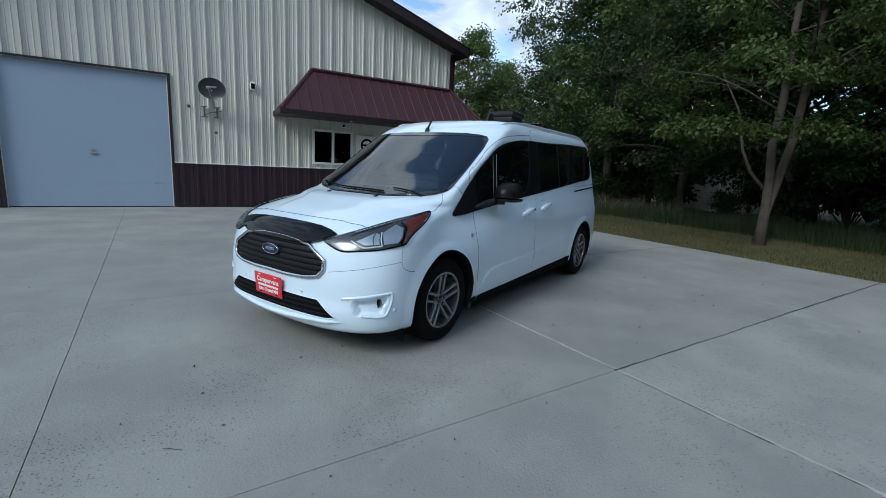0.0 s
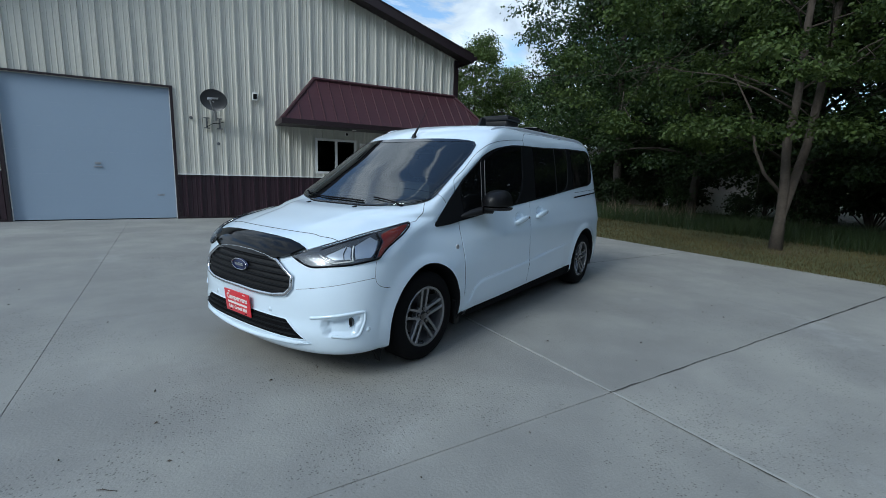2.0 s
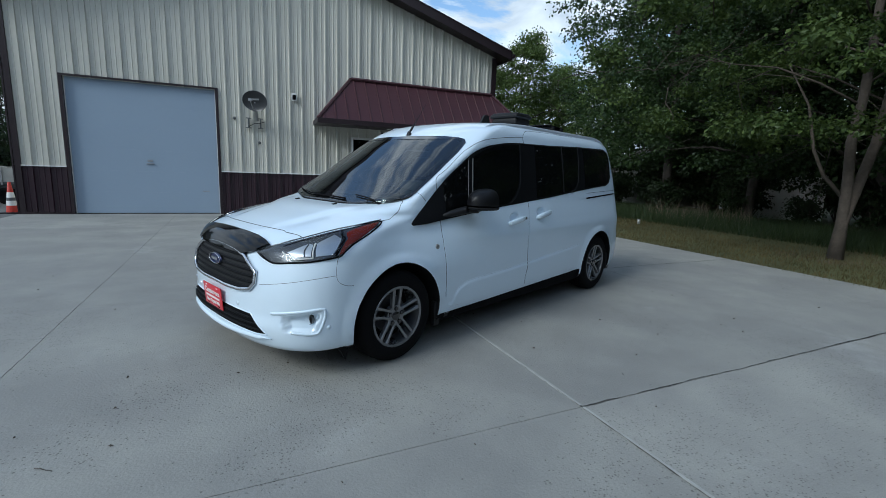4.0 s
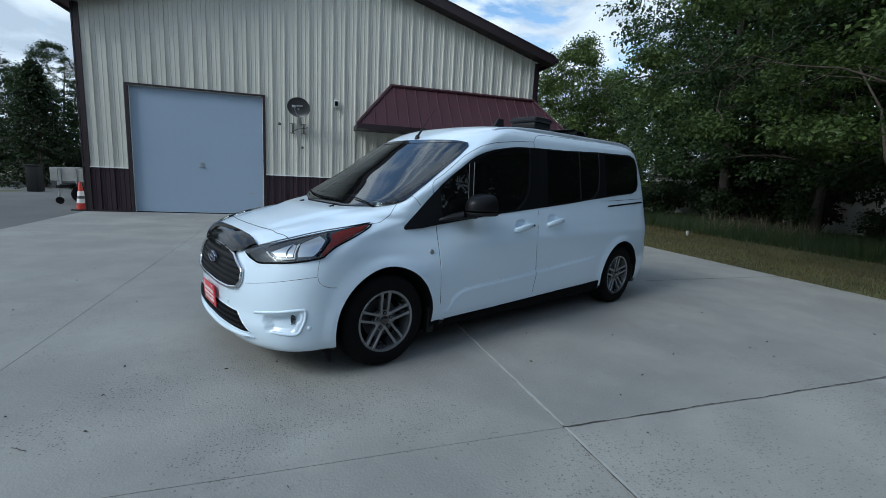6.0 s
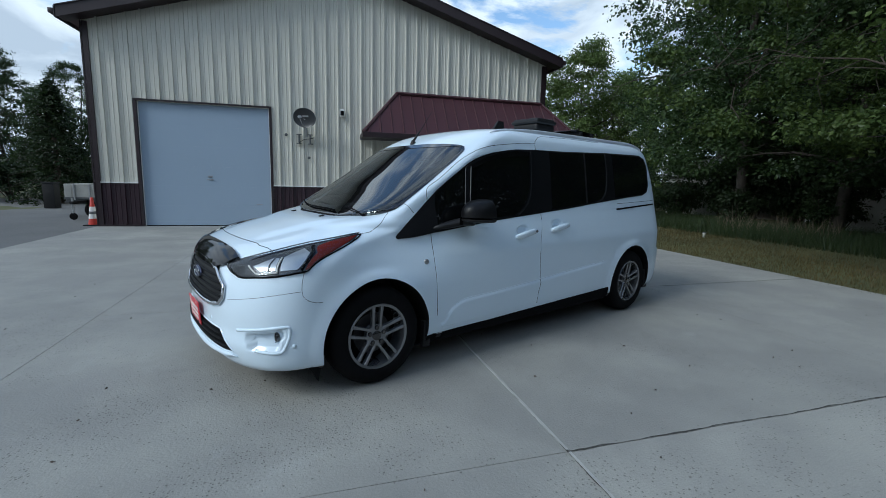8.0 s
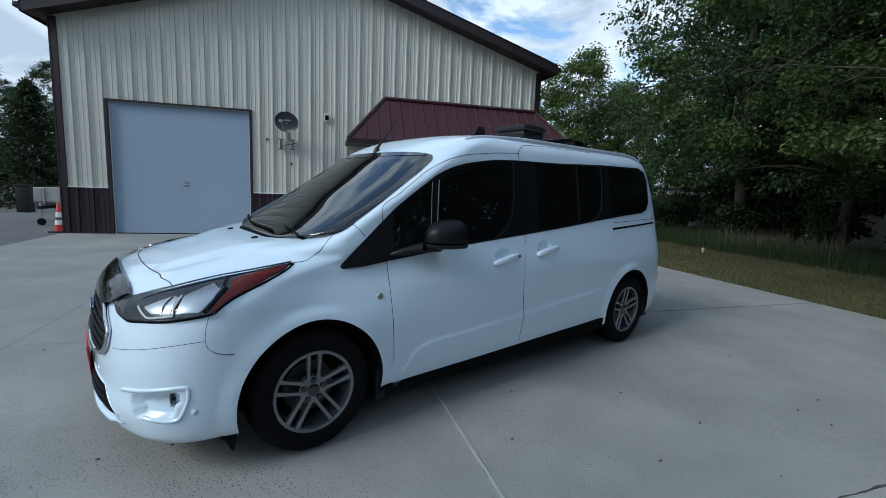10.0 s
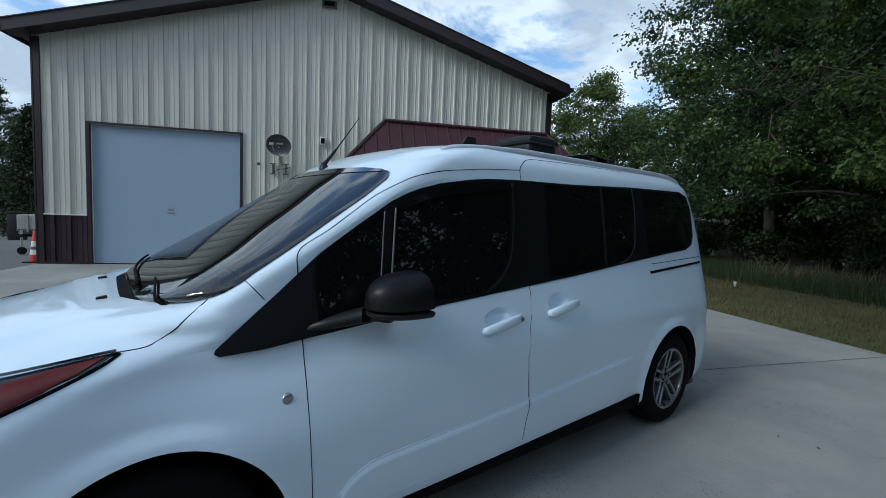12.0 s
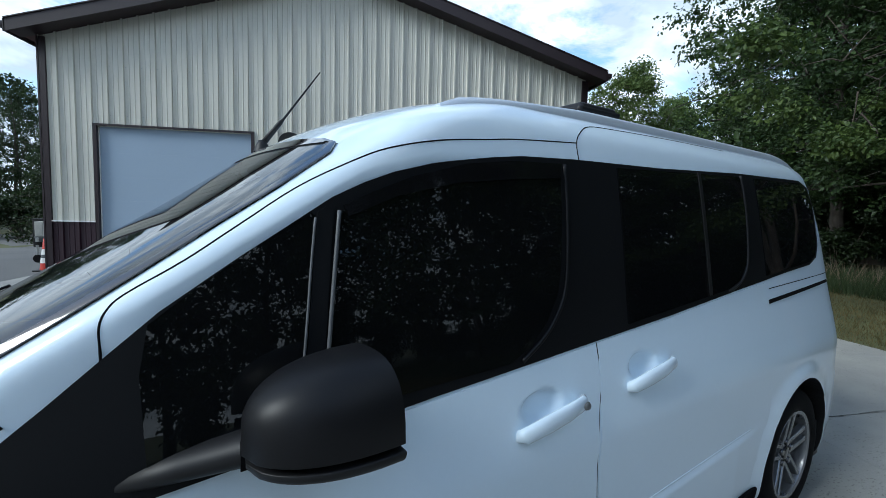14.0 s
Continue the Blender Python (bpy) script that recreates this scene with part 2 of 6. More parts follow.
def concrete_material(name, colour, per_object):
    """Broom-finished concrete: broad pale and dark patches, fine sand grain and pitted scaling."""
    m = material(name, colour, rough=0.85, vary=0.09, scale=1.6, grain=70, bump=0.3, per_object=per_object)
    nt = m.node_tree
    b = nt.nodes["Principled BSDF"]
    L = nt.links.new
    base = b.inputs["Base Color"].links[0].from_socket
    co = nt.nodes.new("ShaderNodeTexCoord")
    pit = nt.nodes.new("ShaderNodeTexVoronoi")
    pit.inputs["Scale"].default_value = 58.0
    bend = nt.nodes.new("ShaderNodeTexNoise")
    bend.inputs["Scale"].default_value, bend.inputs["Detail"].default_value = 55.0, 2.0
    L(co.outputs["Object"], bend.inputs["Vector"])
    warp = nt.nodes.new("ShaderNodeMix")
    warp.data_type, warp.blend_type = "RGBA", "ADD"
    warp.inputs["Factor"].default_value = 0.016
    L(co.outputs["Object"], warp.inputs["A"])
    L(bend.outputs["Color"], warp.inputs["B"])
    L(warp.outputs["Result"], pit.inputs["Vector"])
    area = nt.nodes.new("ShaderNodeTexNoise")
    area.inputs["Scale"].default_value, area.inputs["Detail"].default_value, area.inputs["Roughness"].default_value = 0.7, 8.0, 0.66
    L(co.outputs["Object"], area.inputs["Vector"])
    r1 = nt.nodes.new("ShaderNodeValToRGB")
    r1.color_ramp.elements[0].position, r1.color_ramp.elements[1].position = 0.16, 0.36
    r1.color_ramp.elements[0].color, r1.color_ramp.elements[1].color = (1, 1, 1, 1), (0, 0, 0, 1)
    r2 = nt.nodes.new("ShaderNodeValToRGB")
    r2.color_ramp.elements[0].color, r2.color_ramp.elements[1].color = (.02, .02, .02, 1), (.75, .75, .75, 1)
    r2.color_ramp.elements[0].position, r2.color_ramp.elements[1].position = 0.50, 0.60
    L(pit.outputs["Distance"], r1.inputs["Fac"])
    L(area.outputs["Fac"], r2.inputs["Fac"])
    mul = nt.nodes.new("ShaderNodeMath")
    mul.operation = "MULTIPLY"
    # only some cells are pitted, most of them in scaled areas
    tell = nt.nodes.new("ShaderNodeSeparateColor")
    gate = nt.nodes.new("ShaderNodeMath")
    gate.operation = "LESS_THAN"
    L(pit.outputs["Color"], tell.inputs["Color"])
    L(tell.outputs[0], gate.inputs[0])
    L(r2.outputs["Color"], gate.inputs[1])
    L(r1.outputs["Color"], mul.inputs[0])
    L(gate.outputs[0], mul.inputs[1])
    mx = nt.nodes.new("ShaderNodeMix")
    mx.data_type, mx.blend_type = "RGBA", "MULTIPLY"
    half = nt.nodes.new("ShaderNodeMath")
    half.operation = "MULTIPLY"
    half.inputs[1].default_value = 0.75
    L(mul.outputs[0], half.inputs[0])
    L(half.outputs[0], mx.inputs["Factor"])
    L(base, mx.inputs["A"])
    mx.inputs["B"].default_value = (0.35, 0.34, 0.32, 1)
    # pale worn blotches and dark sand specks
    pale = nt.nodes.new("ShaderNodeTexNoise")
    pale.inputs["Scale"].default_value, pale.inputs["Detail"].default_value, pale.inputs["Roughness"].default_value = 0.9, 8.0, 0.62
    L(co.outputs["Object"], pale.inputs["Vector"])
    r3 = nt.nodes.new("ShaderNodeValToRGB")
    r3.color_ramp.elements[0].position, r3.color_ramp.elements[1].position = 0.42, 0.66
    r3.color_ramp.elements[0].color, r3.color_ramp.elements[1].color = (.88, .88, .89, 1), (1.12, 1.12, 1.10, 1)
    L(pale.outputs["Fac"], r3.inputs["Fac"])
    sand = nt.nodes.new("ShaderNodeTexNoise")
    sand.inputs["Scale"].default_value, sand.inputs["Detail"].default_value = 160.0, 2.0
    L(co.outputs["Object"], sand.inputs["Vector"])
    r4 = nt.nodes.new("ShaderNodeValToRGB")
    r4.color_ramp.elements[0].position, r4.color_ramp.elements[1].position = 0.30, 0.62
    r4.color_ramp.elements[0].color, r4.color_ramp.elements[1].color = (.88, .88, .88, 1), (1.04, 1.04, 1.04, 1)
    L(sand.outputs["Fac"], r4.inputs["Fac"])
    last = mx.outputs["Result"]
    for more in (r3, r4):
        nx = nt.nodes.new("ShaderNodeMix")
        nx.data_type, nx.blend_type = "RGBA", "MULTIPLY"
        nx.inputs["Factor"].default_value = 1.0
        L(last, nx.inputs["A"])
        L(more.outputs["Color"], nx.inputs["B"])
        last = nx.outputs["Result"]
    L(last, b.inputs["Base Color"])
    # pale cement bloom in a few ragged patches
    bloom = nt.nodes.new("ShaderNodeTexNoise")
    bloom.inputs["Scale"].default_value, bloom.inputs["Detail"].default_value, bloom.inputs["Roughness"].default_value, bloom.inputs["Distortion"].default_value = 0.55, 9.0, 0.7, 0.6
    L(co.outputs["Object"], bloom.inputs["Vector"])
    r5 = nt.nodes.new("ShaderNodeValToRGB")
    r5.color_ramp.elements[0].position, r5.color_ramp.elements[1].position = 0.60, 0.74
    r5.color_ramp.elements[0].color, r5.color_ramp.elements[1].color = (0, 0, 0, 1), (.55, .55, .55, 1)
    L(bloom.outputs["Fac"], r5.inputs["Fac"])
    pale_mix = nt.nodes.new("ShaderNodeMix")
    pale_mix.data_type = "RGBA"
    pale_mix.inputs["B"].default_value = (0.42, 0.42, 0.41, 1)
    L(r5.outputs["Color"], pale_mix.inputs["Factor"])
    L(last, pale_mix.inputs["A"])
    L(pale_mix.outputs["Result"], b.inputs["Base Color"])
    # the pits are sunk
    bp = b.inputs["Normal"].links[0].from_node
    low = nt.nodes.new("ShaderNodeMath")
    low.operation = "MULTIPLY_ADD"
    low.inputs[1].default_value = -1.6
    L(mul.outputs[0], low.inputs[0])
    L(bp.inputs["Height"].links[0].from_socket, low.inputs[2])
    L(low.outputs[0], bp.inputs["Height"])
    return m


M_CONCRETE = concrete_material("broomed_concrete", (0.284, 0.280, 0.259), 0.04)
M_ASPHALT = material("worn_grey_asphalt", (0.125, 0.125, 0.123), rough=0.9, vary=0.2, scale=0.8, grain=70, bump=0.5)
M_JOINT = material("joint_dirt", (0.10, 0.097, 0.085), rough=0.95, vary=0.4, scale=6)
M_CRACK = material("crack_dirt", (0.06, 0.057, 0.05), rough=0.95, vary=0.4, scale=8)
M_GROUND = ground_material()


# ---- mesh helpers ----
def part(name, bm, mat, parent=None, label="", smooth=False, angle=None):
    """Links a bmesh as one mesh object, under parent if there is one."""
    if angle is not None:
        for e in bm.edges:
            e.smooth = len(e.link_faces) == 2 and e.calc_face_angle(0) < radians(angle)
        smooth = True
    for f in bm.faces:
        f.smooth = smooth
    me = bpy.data.meshes.new(name)
    bm.to_mesh(me)
    bm.free()
    for one in (mat if isinstance(mat, (list, tuple)) else [mat]):
        me.materials.append(one)
    ob = new(name, me)
    if parent:
        ob.parent = parent
    return tagged(ob, label)


def thing(name, m, label, category, group="", kind=""):
    ob = new(name)
    ob.empty_display_size = 0.1
    ob.matrix_basis = m
    return tagged(ob, label, category, group, kind)


def add_box(bm, x0, y0, z0, x1, y1, z1, bevel=0.0, m=None, seg=2):
    r = bmesh.ops.create_cube(bm, size=1.0)
    vs = r["verts"]
    for v in vs:
        v.co = Vector(((x0 + x1) / 2 + v.co.x * (x1 - x0), (y0 + y1) / 2 + v.co.y * (y1 - y0), (z0 + z1) / 2 + v.co.z * (z1 - z0)))
    if m is not None:
        bmesh.ops.transform(bm, matrix=m, verts=vs)
    if bevel:
        es = {e for v in vs for e in v.link_edges}
        bmesh.ops.bevel(bm, geom=list(es), offset=bevel, segments=seg, affect="EDGES", profile=0.6)


def box(*a, **k):
    bm = bmesh.new()
    add_box(bm, *a, **k)
    return bm


def add_tube(bm, points, radii, sides=8, cap=True):
    """A tapered tube along points."""
    pts = [Vector(p) for p in points]
    rings = []
    side = None
    for i, p in enumerate(pts):
        d = (pts[min(i + 1, len(pts) - 1)] - pts[max(i - 1, 0)]).normalized()
        if side is None:
            side = d.cross(Vector((0, 0, 1)))
            if side.length < 0.1:
                side = Vector((1, 0, 0))
        side = (side - d * side.dot(d)).normalized()
        up = d.cross(side)
        r = radii[i] if isinstance(radii, (list, tuple)) else radii
        rings.append([bm.verts.new(p + (side * math.cos(a) + up * math.sin(a)) * r) for a in (2 * math.pi * k / sides for k in range(sides))])
    for a, b in zip(rings, rings[1:]):
        for k in range(sides):
            bm.faces.new((a[k], a[(k + 1) % sides], b[(k + 1) % sides], b[k]))
    if cap:
        bm.faces.new(rings[0][::-1])
        bm.faces.new(rings[-1])


def tube(points, radii, sides=8):
    bm = bmesh.new()
    add_tube(bm, points, radii, sides)
    bmesh.ops.recalc_face_normals(bm, faces=bm.faces)
    return bm


def lathe(profile, n=48, axis="y", closed=False):
    """Turns (radius, height) pairs round an axis."""
    bm = bmesh.new()
    rings = []
    for k in range(n):
        a = 2 * math.pi * k / n
        ring = []
        for r, h in profile:
            c, s = r * math.cos(a), r * math.sin(a)
            ring.append(bm.verts.new((c, h, s) if axis == "y" else (c, s, h)))
        rings.append(ring)
    m = len(profile)
    for k in range(n):
        a, b = rings[k], rings[(k + 1) % n]
        for i in range(m if closed else m - 1):
            j = (i + 1) % m
            bm.faces.new((a[i], a[j], b[j], b[i]))
    bmesh.ops.remove_doubles(bm, verts=bm.verts, dist=1e-5)
    bmesh.ops.recalc_face_normals(bm, faces=bm.faces)
    return bm


def pchip(keys):
    """A smooth curve through (t, value) keys that never overshoots them."""
    t = np.array([k[0] for k in keys], float)
    v = np.array([k[1] for k in keys], float)
    h, d = np.diff(t), np.diff(v) / np.diff(t)
    m = np.zeros_like(v)
    m[0], m[-1] = d[0], d[-1]
    for i in range(1, len(v) - 1):
        if d[i - 1] * d[i] > 0:
            w1, w2 = 2 * h[i] + h[i - 1], h[i] + 2 * h[i - 1]
            m[i] = (w1 + w2) / (w1 / d[i - 1] + w2 / d[i])

    def exact(x):
        i = min(int(np.searchsorted(t, x, "right")) - 1, len(h) - 1)
        s = (x - t[i]) / h[i]
        return float(v[i] * (1 + 2 * s) * (1 - s) ** 2 + h[i] * m[i] * s * (1 - s) ** 2 + v[i + 1] * s * s * (3 - 2 * s) + h[i] * m[i + 1] * s * s * (s - 1))
    first, steps = float(t[0]), 3000
    gap = (float(t[-1]) - first) / steps
    table = [exact(first + gap * i) for i in range(steps + 1)]

    def at(x):
        k = (x - first) / gap
        if k <= 0:
            return table[0]
        if k >= steps:
            return table[steps]
        i = int(k)
        return table[i] + (table[i + 1] - table[i]) * (k - i)
    return at

VAN_AT, VAN_YAW = (1.5995, 3.584, 0.0), 23.7


# ---- the van's skin: stacked plan outlines, x backwards from the front axle, y across, z up ----
V_NOSE = pchip([(.16, -.76), (.20, -.82), (.25, -.86), (.36, -.885), (.44, -.875), (.52, -.875), (.65, -.86), (.78, -.825), (.86, -.77), (.91, -.68), (.955, -.53), (1.00, -.36), (1.03, -.24), (1.055, -.10), (1.075, .02), (1.09, .085), (1.20, .235), (1.35, .43), (1.50, .64), (1.60, .785), (1.65, .86), (1.70, .96), (1.74, 1.07), (1.78, 1.26), (1.805, 1.55), (1.82, 2.05)])
V_ROUND = pchip([(.16, .40), (.30, .46), (.60, .48), (.80, .52), (.90, .60), (1.00, .60), (1.06, .34), (1.10, .19), (1.16, .15), (1.30, .16), (1.50, .18), (1.65, .24), (1.72, .28), (1.78, .3), (1.82, .2)])
V_WIDE = pchip([(.16, .78), (.20, .83), (.26, .86), (.36, .874), (.60, .884), (.80, .888), (.92, .868), (1.00, .850), (1.10, .828), (1.30, .796), (1.50, .762), (1.63, .735), (1.68, .72), (1.72, .69), (1.76, .63), (1.785, .51), (1.805, .34), (1.82, .08)])
V_TAIL = pchip([(.16, 3.78), (.22, 3.84), (.30, 3.88), (.50, 3.90), (.62, 3.89), (.66, 3.865), (1.10, 3.845), (1.30, 3.81), (1.55, 3.73), (1.66, 3.68), (1.72, 3.62), (1.765, 3.45), (1.80, 3.1), (1.82, 2.5)])
V_POW = pchip([(.16, 2.6), (.60, 2.6), (.85, 2.5), (1.0, 2.3), (1.06, 3.2), (1.10, 4.4), (1.22, 4.4), (1.5, 4.5), (1.65, 4.0), (1.72, 3.4), (1.77, 2.8), (1.82, 2.2)])
V_BOW = pchip([(.16, 0), (.95, 0), (1.09, .0), (1.165, .025), (1.35, .07), (1.60, .087), (1.68, .08), (1.75, .05), (1.82, 0)])
V_CREASE = pchip([(.53, .33), (.60, .42), (.67, .458), (.73, .472), (1.02, .487), (1.45, .512), (1.98, .552), (2.62, .595)])
AXLE_F, AXLE_R, HUB_Z, ARCH_R = 0.0, 3.062, 0.325, 0.385


def flare(x, z):
    """Swelling of the wings over the wheels."""
    s = 0.0
    for ax in (AXLE_F, AXLE_R):
        d = math.hypot(x - ax, z - HUB_Z) - ARCH_R
        q = min(max((d - 0.018) / 0.055, 0.0), 1.0)
        s += 0.017 * (1 - q * q * (3 - 2 * q)) + 0.006 * math.exp(-(max(d, 0) / 0.16) ** 2)
    return s


def ease(v):
    v = min(max(v, 0.0), 1.0)
    return v * v * (3 - 2 * v)


def draw_in(x, z):
    """The shoulders draw in from the doors to the bonnet."""
    return 1 - .075 * ease((1.1 - x) / .95) * ease((x + .45) / .55) * ease((z - .60) / .30)


def half_width(x, z):
    """The skin's distance from the van's middle plane."""
    xf, lf, w, n, xr = V_NOSE(z), V_ROUND(z), V_WIDE(z), V_POW(z), V_TAIL(z)
    lr = 0.34
    k = 1.0
    bow = V_BOW(z)
    if x < xf + lf + bow:
        if bow < 1e-4:
            q = min(max((xf + lf - x) / lf, 0), 1)
            k = (1 - q ** n) ** (1 / n)
        else:
            lo, hi = 0.0, 1.0
            for _ in range(16):
                k = (lo + hi) / 2
                if xf + bow * k * k + lf * (1 - (1 - k ** n) ** (1 / n)) < x:
                    lo = k
                else:
                    hi = k
    elif x > xr - lr:
        q = min(max((x - xr + lr) / lr, 0), 1)
        k = (1 - q ** 3.0) ** (1 / 3.0)
    s = w * k
    if 0.2 < z < 1.0:
        s += flare(x, z) * k
        # the door bottoms stand proud below a pressed line
        if 0.50 < x < 2.62:
            d = V_CREASE(x) - z
            s += 0.009 * min(1.0, max(0.0, d / 0.018)) * min(1.0, (2.62 - x) / .2)
    s -= 0.035 * max(0.0, (x - 2.3) / 1.6) ** 2
    return s * draw_in(x, z)


def skin(u, z):
    """u: 0 front middle to 1 front corner's end, 1 to 2 along the side, 2 to 3 round the back."""
    xf, lf, w, n, xr = V_NOSE(z), V_ROUND(z), V_WIDE(z), V_POW(z), V_TAIL(z)
    lr = 0.34
    if u <= 1:
        a = u * math.pi / 2
        k = math.sin(a) ** (2 / n)
        x, y = xf + V_BOW(z) * k * k + lf * (1 - math.cos(a) ** (2 / n)), w * k
        y = half_width(x, z) if u > 0.6 else y * draw_in(x, z)
    elif u <= 2:
        x0 = xf + lf + V_BOW(z)
        x = x0 + (xr - lr - x0) * (u - 1)
        y = half_width(x, z)
    else:
        a = (3 - u) * math.pi / 2
        x, y = xr - lr * (1 - math.cos(a) ** (2 / 3.0)), w * math.sin(a) ** (2 / 3.0)
        if u < 2.4:
            y = half_width(x, z)
        else:
            y *= 1 - 0.035 / w * max(0.0, (x - 2.3) / 1.6) ** 2
    if u < .6 and .925 < z < 1.06:
        # raised middle of the bonnet
        edge = (.24 + .9 * (z - .925) - u) / .06
        z += .012 * min(1.0, max(0.0, edge)) * min(1.0, (z - .925) / .03) * min(1.0, (1.06 - z) / .02)
    return Vector((x, -y, z))


# ---- the van ----
VAN = pose(*VAN_AT, 0, 0, VAN_YAW)
van = thing("van", VAN, "white passenger van converted to a camper, clean, parked on concrete", "van")
SCREEN = pchip([(1.060, .12), (1.070, .22), (1.082, .36), (1.095, .50), (1.108, .59), (1.125, .68), (1.16, .735), (1.25, .72), (1.36, .70), (1.48, .675), (1.56, .62), (1.588, .54), (1.602, .42), (1.612, .25), (1.618, .06)])


def loft(inset=0.0, coarse=1):
    """The van's closed skin, drawn inwards by inset."""
    bm = bmesh.new()
    levels = [.16, .19, .22, .25, .28] + [.30 + .0125 * i for i in range(43)] + [.84 + .012 * i for i in range(25)] + [1.14 + .025 * i for i in range(21)] + [1.655 + .009 * i for i in range(18)] + [1.817]
    us = [i / 44 for i in range(45)] + [1 + i / 60 for i in range(1, 61)] + [2 + i / 16 for i in range(1, 17)]
    levels, us = levels[::coarse], us[::coarse]
    if us[-1] != 3.0:
        us[-1] = 3.0
    full = us + [-u for u in us[-2:0:-1]]
    rings = []
    for z in levels:
        ring = []
        for u in full:
            p = skin(abs(u), z)
            if u < 0:
                p.y = -p.y
            if u in (0, 3):
                p.y = 0
            if inset:
                p = Vector((1.5, 0, 1.0)) + (p - Vector((1.5, 0, 1.0))) * (1 - inset)
            ring.append(bm.verts.new(p))
        rings.append(ring)
    n = len(full)
    for a, b in zip(rings, rings[1:]):
        for k in range(n):
            bm.faces.new((a[k], a[(k + 1) % n], b[(k + 1) % n], b[k]))
    bm.faces.new(rings[0][::-1])
    bm.faces.new(rings[-1])
    bmesh.ops.recalc_face_normals(bm, faces=bm.faces)
    return bm


def front_u(y, z):
    """The skin's parameter at a distance y from the middle, on the front."""
    q = min(abs(y) / (V_WIDE(z) * draw_in(V_NOSE(z) + .08, z)), 1.0)
    return math.copysign(math.asin(min(1.0, q ** (V_POW(z) / 2))) * 2 / math.pi, y)


def open_screen(bm, slack):
    """Takes out the faces under the windscreen."""
    gone = []
    for f in bm.faces:
        c = f.calc_center_median()
        if 1.10 < c.z < 1.60 and c.x < 1.2 and abs(c.y) < 0.76:
            z = min(max(c.z, 1.0), 1.65)
            if abs(front_u(c.y, z)) < SCREEN(z) - slack and c.x < V_NOSE(z) + 0.30:
                gone.append(f)
    bmesh.ops.delete(bm, geom=gone, context="FACES")


BAND = [(0.180, 0.940), (0.313, 0.948), (0.455, 0.968), (1.024, 1.034), (1.532, 1.075), (1.969, 1.110), (2.495, 1.161), (3.000, 1.205), (3.313, 1.226), (3.421, 1.260), (3.464, 1.329), (3.459, 1.541), (3.414, 1.621), (3.306, 1.652), (2.607, 1.638), (2.008, 1.613), (1.557, 1.604), (1.345, 1.594), (1.24, 1.581), (1.116, 1.561), (1.06, 1.551), (.96, 1.524), (.89, 1.497), (.822, 1.464), (.715, 1.393), (.65, 1.350), (.60, 1.315), (.52, 1.258), (.455, 1.201), (.37, 1.126), (.31, 1.076), (.245, 1.022), (.19, .977), (.170, .960), (.166, .949)]


def span(poly, z):
    """Where the level z crosses an outline: its first and last place."""
    hits = []
    for (a0, z0), (a1, z1) in zip(poly, poly[1:] + poly[:1]):
        if (z0 <= z) != (z1 <= z):
            hits.append(a0 + (a1 - a0) * (z - z0) / (z1 - z0))
    return (min(hits), max(hits)) if len(hits) > 1 else None


def side_at(x, z):
    return Vector((x, -half_width(x, z), z))


EDGE_X = pchip([(.94, .150), (.977, .190), (1.022, .245), (1.076, .31), (1.126, .37), (1.201, .455), (1.258, .52), (1.315, .60), (1.35, .65), (1.393, .715), (1.464, .822), (1.497, .89), (1.524, .96), (1.551, 1.06), (1.581, 1.24), (1.604, 1.45)])


def pane_at(x, z):
    """The side glazing: nearly flat, from the windscreen pillar back."""
    xe = EDGE_X(z)
    t = (x - xe) / .55
    if t >= 1:
        return side_at(x, z)
    y0, y1 = half_width(xe, z), half_width(xe + .55, z)
    return Vector((x, -(y0 + (y1 - y0) * (2 * t - t * t)), z))


GR = [(0, .560), (.18, .557), (.36, .562), (.46, .580), (.495, .620), (.49, .685), (.35, .765), (.24, .785), (.10, .796), (0, .797)]
GRILLE = GR + [(-y, z) for y, z in GR[-2:0:-1]]
LG = [(0, .312), (.27, .312), (.51, .308), (.595, .315), (.455, .425), (.15, .430), (0, .430)]
INTAKE = LG + [(-y, z) for y, z in LG[-2:0:-1]]
FOG = [(.56, .362), (.76, .362), (.775, .40), (.79, .470), (.52, .440)]


HANDLES = ((1.368, .922), (1.819, .955))


def press_cups(bm, depth, wide, tall):
    """Presses the finger cups behind the door handles into a panel."""
    for v in bm.verts:
        for hx, hz in HANDLES:
            q = ((v.co.x - hx + .028) / wide) ** 2 + ((v.co.z - hz - .024) / tall) ** 2
            if q < 1 and abs(v.co.y) > .6:
                v.co.y -= math.copysign(depth * (1 - q * q), v.co.y)
    return bm


